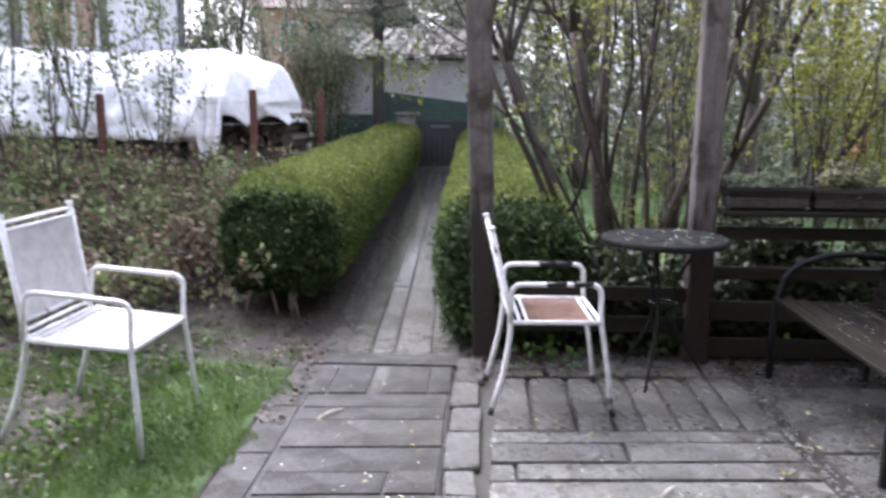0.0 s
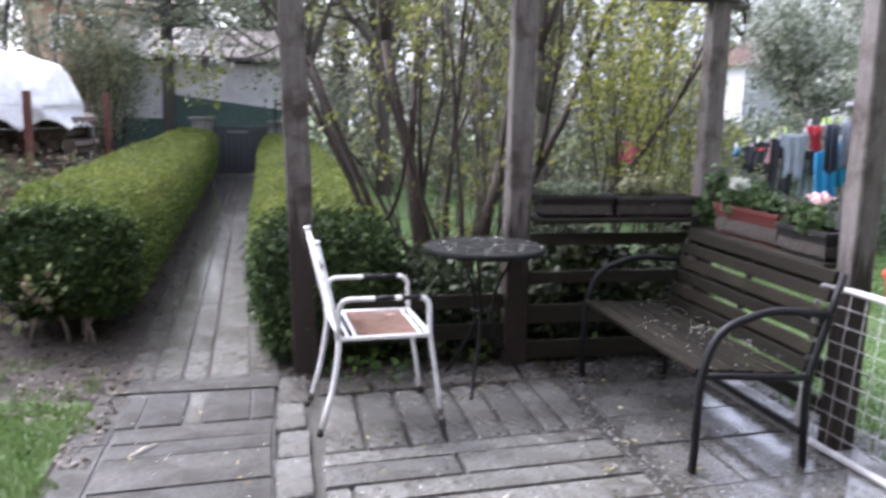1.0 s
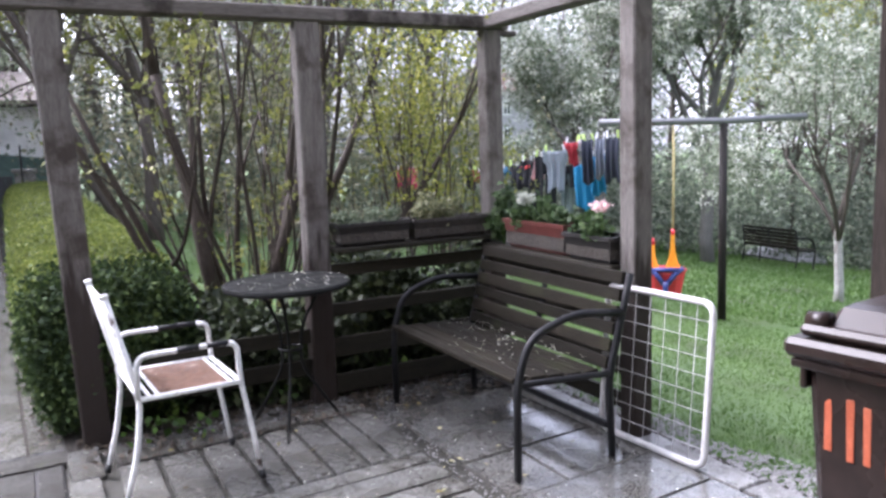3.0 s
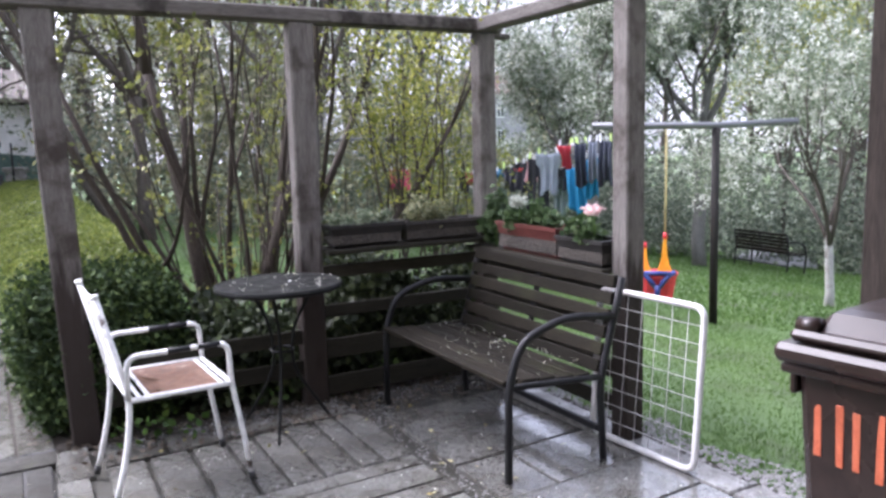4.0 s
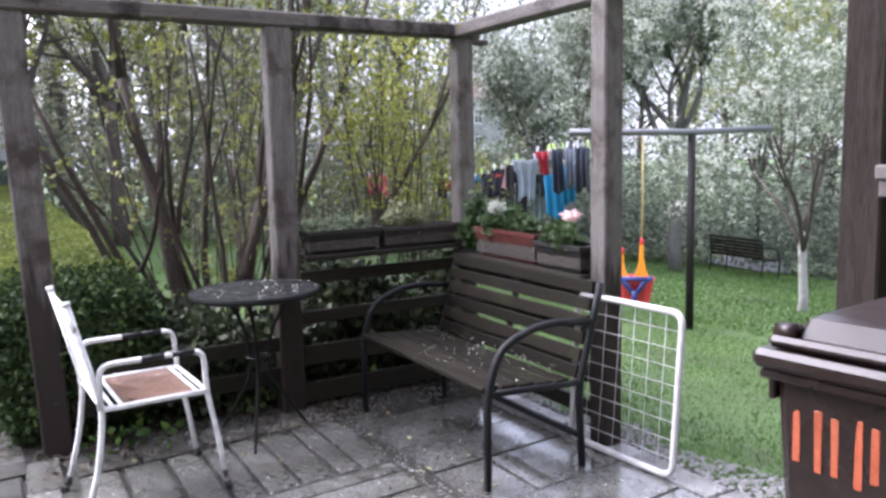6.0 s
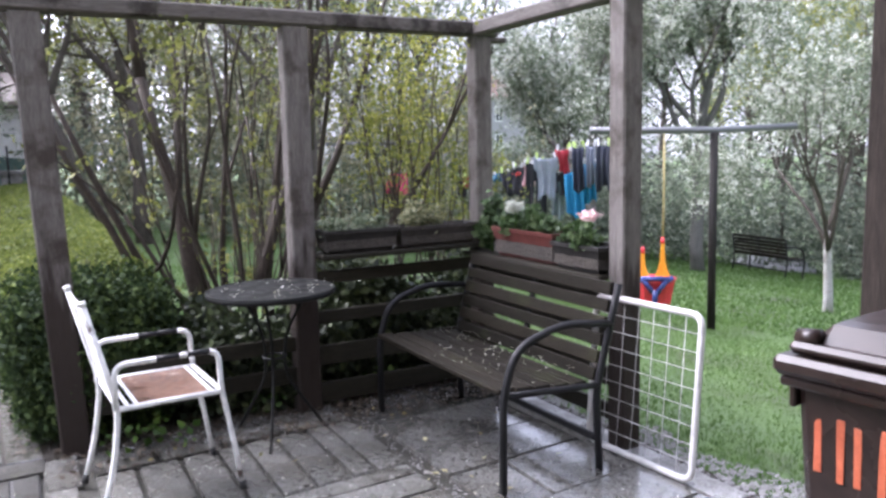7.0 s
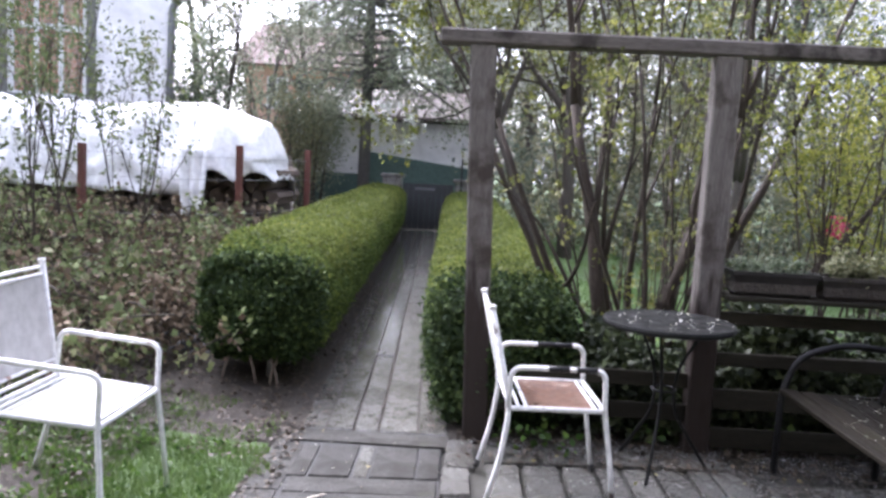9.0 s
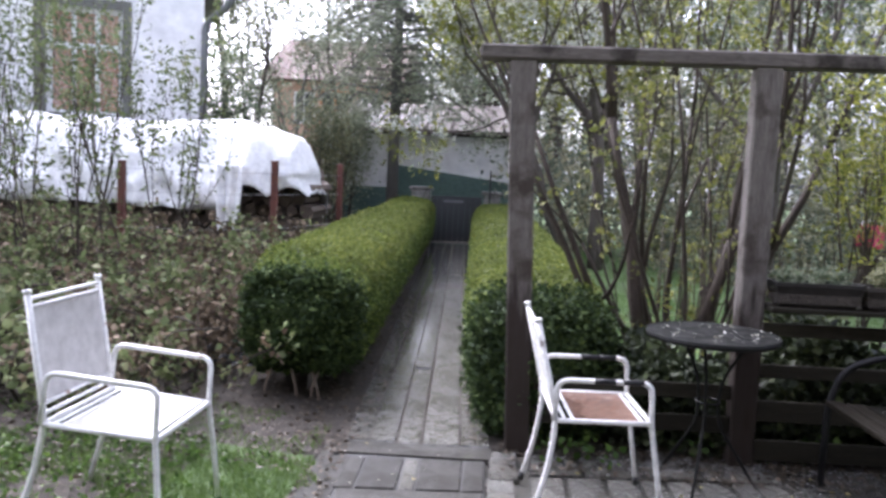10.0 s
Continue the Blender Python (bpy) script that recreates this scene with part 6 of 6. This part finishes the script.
tagged(leaves("fallen_petals", np.concatenate([petals, on_bench]), 0.0105, M_PETAL, rng=rng, flat=0.9, slim=0.8), "pale fallen petals on paving, table and bench", "petals", kind="stuff")

tagged(leaves("yellow_leaves", scatter(70, -0.6, 2.7, 1.2, 4.2, 0.006), 0.034, M_YELLOWLEAF, rng=rng, flat=0.9, slim=0.5), "yellowish fallen leaves on the wet paving", "fallen leaves", kind="stuff")
turf = np.concatenate([scatter(42000, -2.4, -0.55, 1.2, 3.9, -0.008), scatter(2500, -1.7, -0.66, 3.8, 4.6, -0.012)])
edge = -0.635 + 0.05 * np.sin(turf[:, 1] * 9) + 0.03 * np.sin(turf[:, 1] * 23)
bare = np.array([noise.noise((x * 1.6, y * 1.6, 7)) + 0.55 * min(0, (x + 1.3)) for x, y, z in turf])
turf = turf[(turf[:, 0] < edge) & (bare > -0.3)]
tagged(blades("grass_patch", turf, 0.032, M_GRASS, 0.005, rng=rng), "wet green grass beside the paving", "grass", kind="stuff")
lawn = np.concatenate([scatter(95000, 2.78, 7.5, 0.5, 9, -0.012), scatter(22000, 0.9, 2.8, 4.6, 10, -0.012), scatter(30000, 1.0, 7.0, 9, 15, -0.012)])
tagged(blades("lawn_grass", lawn, 0.024, M_LAWN, 0.0065, rng=rng), "long wet lawn grass", "grass", kind="stuff")
lawn = scatter(60000, 7.0, 18, 3, 18, -0.012)
tagged(blades("far_lawn_grass", lawn, 0.045, M_LAWN, 0.024, rng=rng), "lawn grass further down the garden", "grass", kind="stuff")
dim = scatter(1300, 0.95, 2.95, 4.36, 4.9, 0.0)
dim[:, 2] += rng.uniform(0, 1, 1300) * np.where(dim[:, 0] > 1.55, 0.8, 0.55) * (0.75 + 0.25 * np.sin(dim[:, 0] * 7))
tagged(leaves("low_shrubs", np.repeat(dim, 14, 0) + rng.normal(0, 0.05, (18200, 3)), 0.055, M_SHADE, rng=rng, slim=0.7), "green growth behind the fence boards, leaves darkened as in shade", "undergrowth", kind="stuff")
weeds = np.concatenate([scatter(110, 1.0, 2.9, 4.3, 4.9, 0.08), scatter(9, 0.5, 0.9, 4.02, 4.25, 0.05)])
tagged(leaves("weeds", np.repeat(weeds, 5, 0) + rng.normal(0, 0.035, (len(weeds) * 5, 3)), 0.05, M_GREENLEAF, rng=rng, slim=0.7), "green weeds behind the fence boards", "weeds", kind="stuff")



def pebbles(name, places, size, material):
    """Small uneven stones, eight faces each."""
    n = len(places)
    d = np.array([(1, 0, 0), (-1, 0, 0), (0, 1, 0), (0, -1, 0), (0, 0, 0.6), (0, 0, -0.6)])
    v = places[:, None] + d[None] * (size * rng.uniform(0.5, 1.5, (n, 6, 1)))
    f = np.array([(0, 2, 4), (2, 1, 4), (1, 3, 4), (3, 0, 4), (2, 0, 5), (1, 2, 5), (3, 1, 5), (0, 3, 5)])
    f = (np.arange(n)[:, None, None] * 6 + f[None]).reshape(-1, 3)
    return part(name, mesh_of(name, v.reshape(-1, 3), f.tolist()), material)


stones = np.concatenate([scatter(2600, 2.75, 3.2, 0.8, 3.1, -0.006), scatter(500, 2.75, 2.95, 3.1, 4.2, -0.006)])
stones = stones[stones[:, 0] < 2.92 + 0.2 * np.abs(np.sin(stones[:, 1] * 2.3))]
tagged(pebbles("gravel_strip", stones, 0.012, M_GRAVEL), "strip of wet gravel between kerb and lawn", "gravel", kind="stuff")
grit = np.concatenate([scatter(600, 0.35, 2.65, 3.95, 4.4, 0.004), scatter(260, 1.71, 1.78, 1.5, 4.0, -0.006)])
tagged(pebbles("grit", grit, 0.007, M_GRAVEL), "loose grit along the back of the patio", "grit", kind="stuff")

M_PETALWOOD = plain("pale_split_wood", (0.6, 0.55, 0.45), 0.6)
for p, q in (((-0.361, 3.269), (-0.261, 3.391)), ((1.03, 2.617), (1.108, 2.717))):
    chip = thing("pale_splinter", "pale splinter of wood lying on the wet paving", "splinter", group="splinters on the paving")
    part("chip", sweep([([(*p, 0.006), ((p[0] + q[0]) / 2, (p[1] + q[1]) / 2, 0.012), (*q, 0.006)], [0.002, 0.006, 0.002])], 5), M_PETALWOOD, chip)
greens = np.concatenate([scatter(200, -2.6, -1.15, 2.0, 4.3, 0.02), scatter(260, -2.1, -0.75, 1.6, 3.9, 0.02)])
tagged(leaves("ground_weeds", np.repeat(greens, 9, 0) + rng.normal(0, 0.035, (4140, 3)) * (1, 1, 0.5), 0.028, M_GREENLEAF, rng=rng, slim=0.7), "small green weeds among the fallen leaves", "weeds", kind="stuff")

# ---- paving, piece by piece ----
patio = thing("patio", "patio of wet grey concrete slabs with open joints", "paving", kind="structure")
random.seed(9)


def slab(parent, x0, x1, y0, y1, m, z=0.0, gap=(0.006, 0.006), thick=0.05, skew=0.068, j=0.004):
    """One paving slab with a worn edge; skew: how far its ends lie out of square with the house."""
    gx, gy = gap
    cs = [(x0 + gx, y0 + gy), (x1 - gx, y0 + gy), (x1 - gx, y1 - gy), (x0 + gx, y1 - gy)]
    cs = [(x + random.uniform(-j, j), y + skew * (x - 0.2) + random.uniform(-j, j)) for x, y in cs]
    dz = random.uniform(-0.004, 0.002)
    tilt = [random.uniform(-0.002, 0.002) for _ in cs]
    cx, cy = sum(c[0] for c in cs) / 4, sum(c[1] for c in cs) / 4
    verts = []
    for inset, h in ((0, -thick), (0, -0.008), (0.006, 0.0)):
        for (x, y), q in zip(cs, tilt):
            d = Vector((cx - x, cy - y)).normalized() * inset
            verts.append((x + d.x - cx, y + d.y - cy, h + q + dz))
    faces = [(8, 9, 10, 11)] + [(r * 4 + i, r * 4 + (i + 1) % 4, r * 4 + 4 + (i + 1) % 4, r * 4 + 4 + i) for r in (0, 1) for i in range(4)]
    return part("slab", mesh_of("slab", verts, faces), m, parent, at=pose(cx, cy, z))


def row(x0, x1, y0, y1, m, cuts, gap=(0.006, 0.006)):
    xs = [x0, *cuts, x1]
    for a, c in zip(xs, xs[1:]):
        slab(patio, a, c, y0, y1, M_PATH if c - a < 0.085 else m, gap=gap)


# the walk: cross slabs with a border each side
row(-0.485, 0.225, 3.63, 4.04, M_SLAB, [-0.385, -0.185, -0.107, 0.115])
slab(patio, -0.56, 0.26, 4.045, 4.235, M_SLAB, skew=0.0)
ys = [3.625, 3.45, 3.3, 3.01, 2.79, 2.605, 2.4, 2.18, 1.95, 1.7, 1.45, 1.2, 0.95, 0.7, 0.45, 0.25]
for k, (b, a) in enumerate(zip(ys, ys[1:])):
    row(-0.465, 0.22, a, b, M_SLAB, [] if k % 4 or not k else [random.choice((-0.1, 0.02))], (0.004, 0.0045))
y = 4.05
while y > 0.3:
    d = random.uniform(0.42, 0.6)
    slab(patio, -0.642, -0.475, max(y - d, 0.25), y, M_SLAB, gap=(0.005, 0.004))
    y -= d
for b, a in zip((4.2, 3.8, 3.46, 3.17, 2.8, 2.6, 2.3, 1.95, 1.6, 1.2, 0.8, 0.5), (3.8, 3.46, 3.17, 2.8, 2.6, 2.3, 1.95, 1.6, 1.2, 0.8, 0.5, 0.25)):
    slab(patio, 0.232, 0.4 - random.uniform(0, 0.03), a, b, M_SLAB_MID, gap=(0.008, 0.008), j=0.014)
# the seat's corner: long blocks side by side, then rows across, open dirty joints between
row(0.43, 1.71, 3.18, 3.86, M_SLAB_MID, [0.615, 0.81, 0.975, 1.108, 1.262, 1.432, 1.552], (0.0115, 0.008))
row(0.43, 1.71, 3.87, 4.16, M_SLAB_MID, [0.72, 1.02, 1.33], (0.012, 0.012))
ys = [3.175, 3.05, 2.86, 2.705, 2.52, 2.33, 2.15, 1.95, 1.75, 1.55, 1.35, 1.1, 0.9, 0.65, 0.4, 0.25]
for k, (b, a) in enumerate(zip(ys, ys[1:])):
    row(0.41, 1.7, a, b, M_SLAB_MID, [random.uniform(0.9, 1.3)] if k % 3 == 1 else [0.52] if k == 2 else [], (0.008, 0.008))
ys = [4.1, 3.7, 3.28, 2.95, 2.54, 2.2, 1.84, 1.5, 1.16, 0.8, 0.46]
for k, (b, a) in enumerate(zip(ys, ys[1:])):
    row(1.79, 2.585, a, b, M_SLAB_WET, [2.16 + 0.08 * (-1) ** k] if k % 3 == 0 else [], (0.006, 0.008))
y = 4.2
while y > 0.3:
    slab(patio, 2.592, 2.745, max(y - 0.98, 0.25), y, M_KERB, skew=0.0)
    y -= 0.985
tagged(part("joint_sand", box(-0.645, 2.745, 0.2, 4.235, -0.055, -0.026, 0), M_JOINT, patio), kind="stuff")

tagged(part("joint_silt", box(-0.6, 0.225, 0.21, 4.2, -0.0258, -0.0095, 0), M_SILT, patio), kind="stuff")

garden_path = thing("garden_path", "straight path of long worn stone slabs between the hedges", "path", kind="structure")
share = [0, 0.17, 0.36, 0.53, 0.79, 1]


def edge_at(y):
    k = (y - 4.25) / 10.75
    return -0.55 - 0.35 * k, 0.25 - 0.32 * k


for c in range(5):
    y = 4.25 - 0.0
    while y < 15:
        d = min(random.uniform(1.5, 3.4), 15.05 - y)
        if d < 0.1:
            break
        l, r = edge_at(y + d / 2)
        x0, x1 = l + (r - l) * share[c], l + (r - l) * share[c + 1]
        s = slab(garden_path, x0, x1, y, y + d, M_PATH, ground_z(0, y + d / 2), (0.007, 0.002), skew=0.0)
        s.rotation_euler = (radians(1.1), 0, radians(1.8))
        y += d
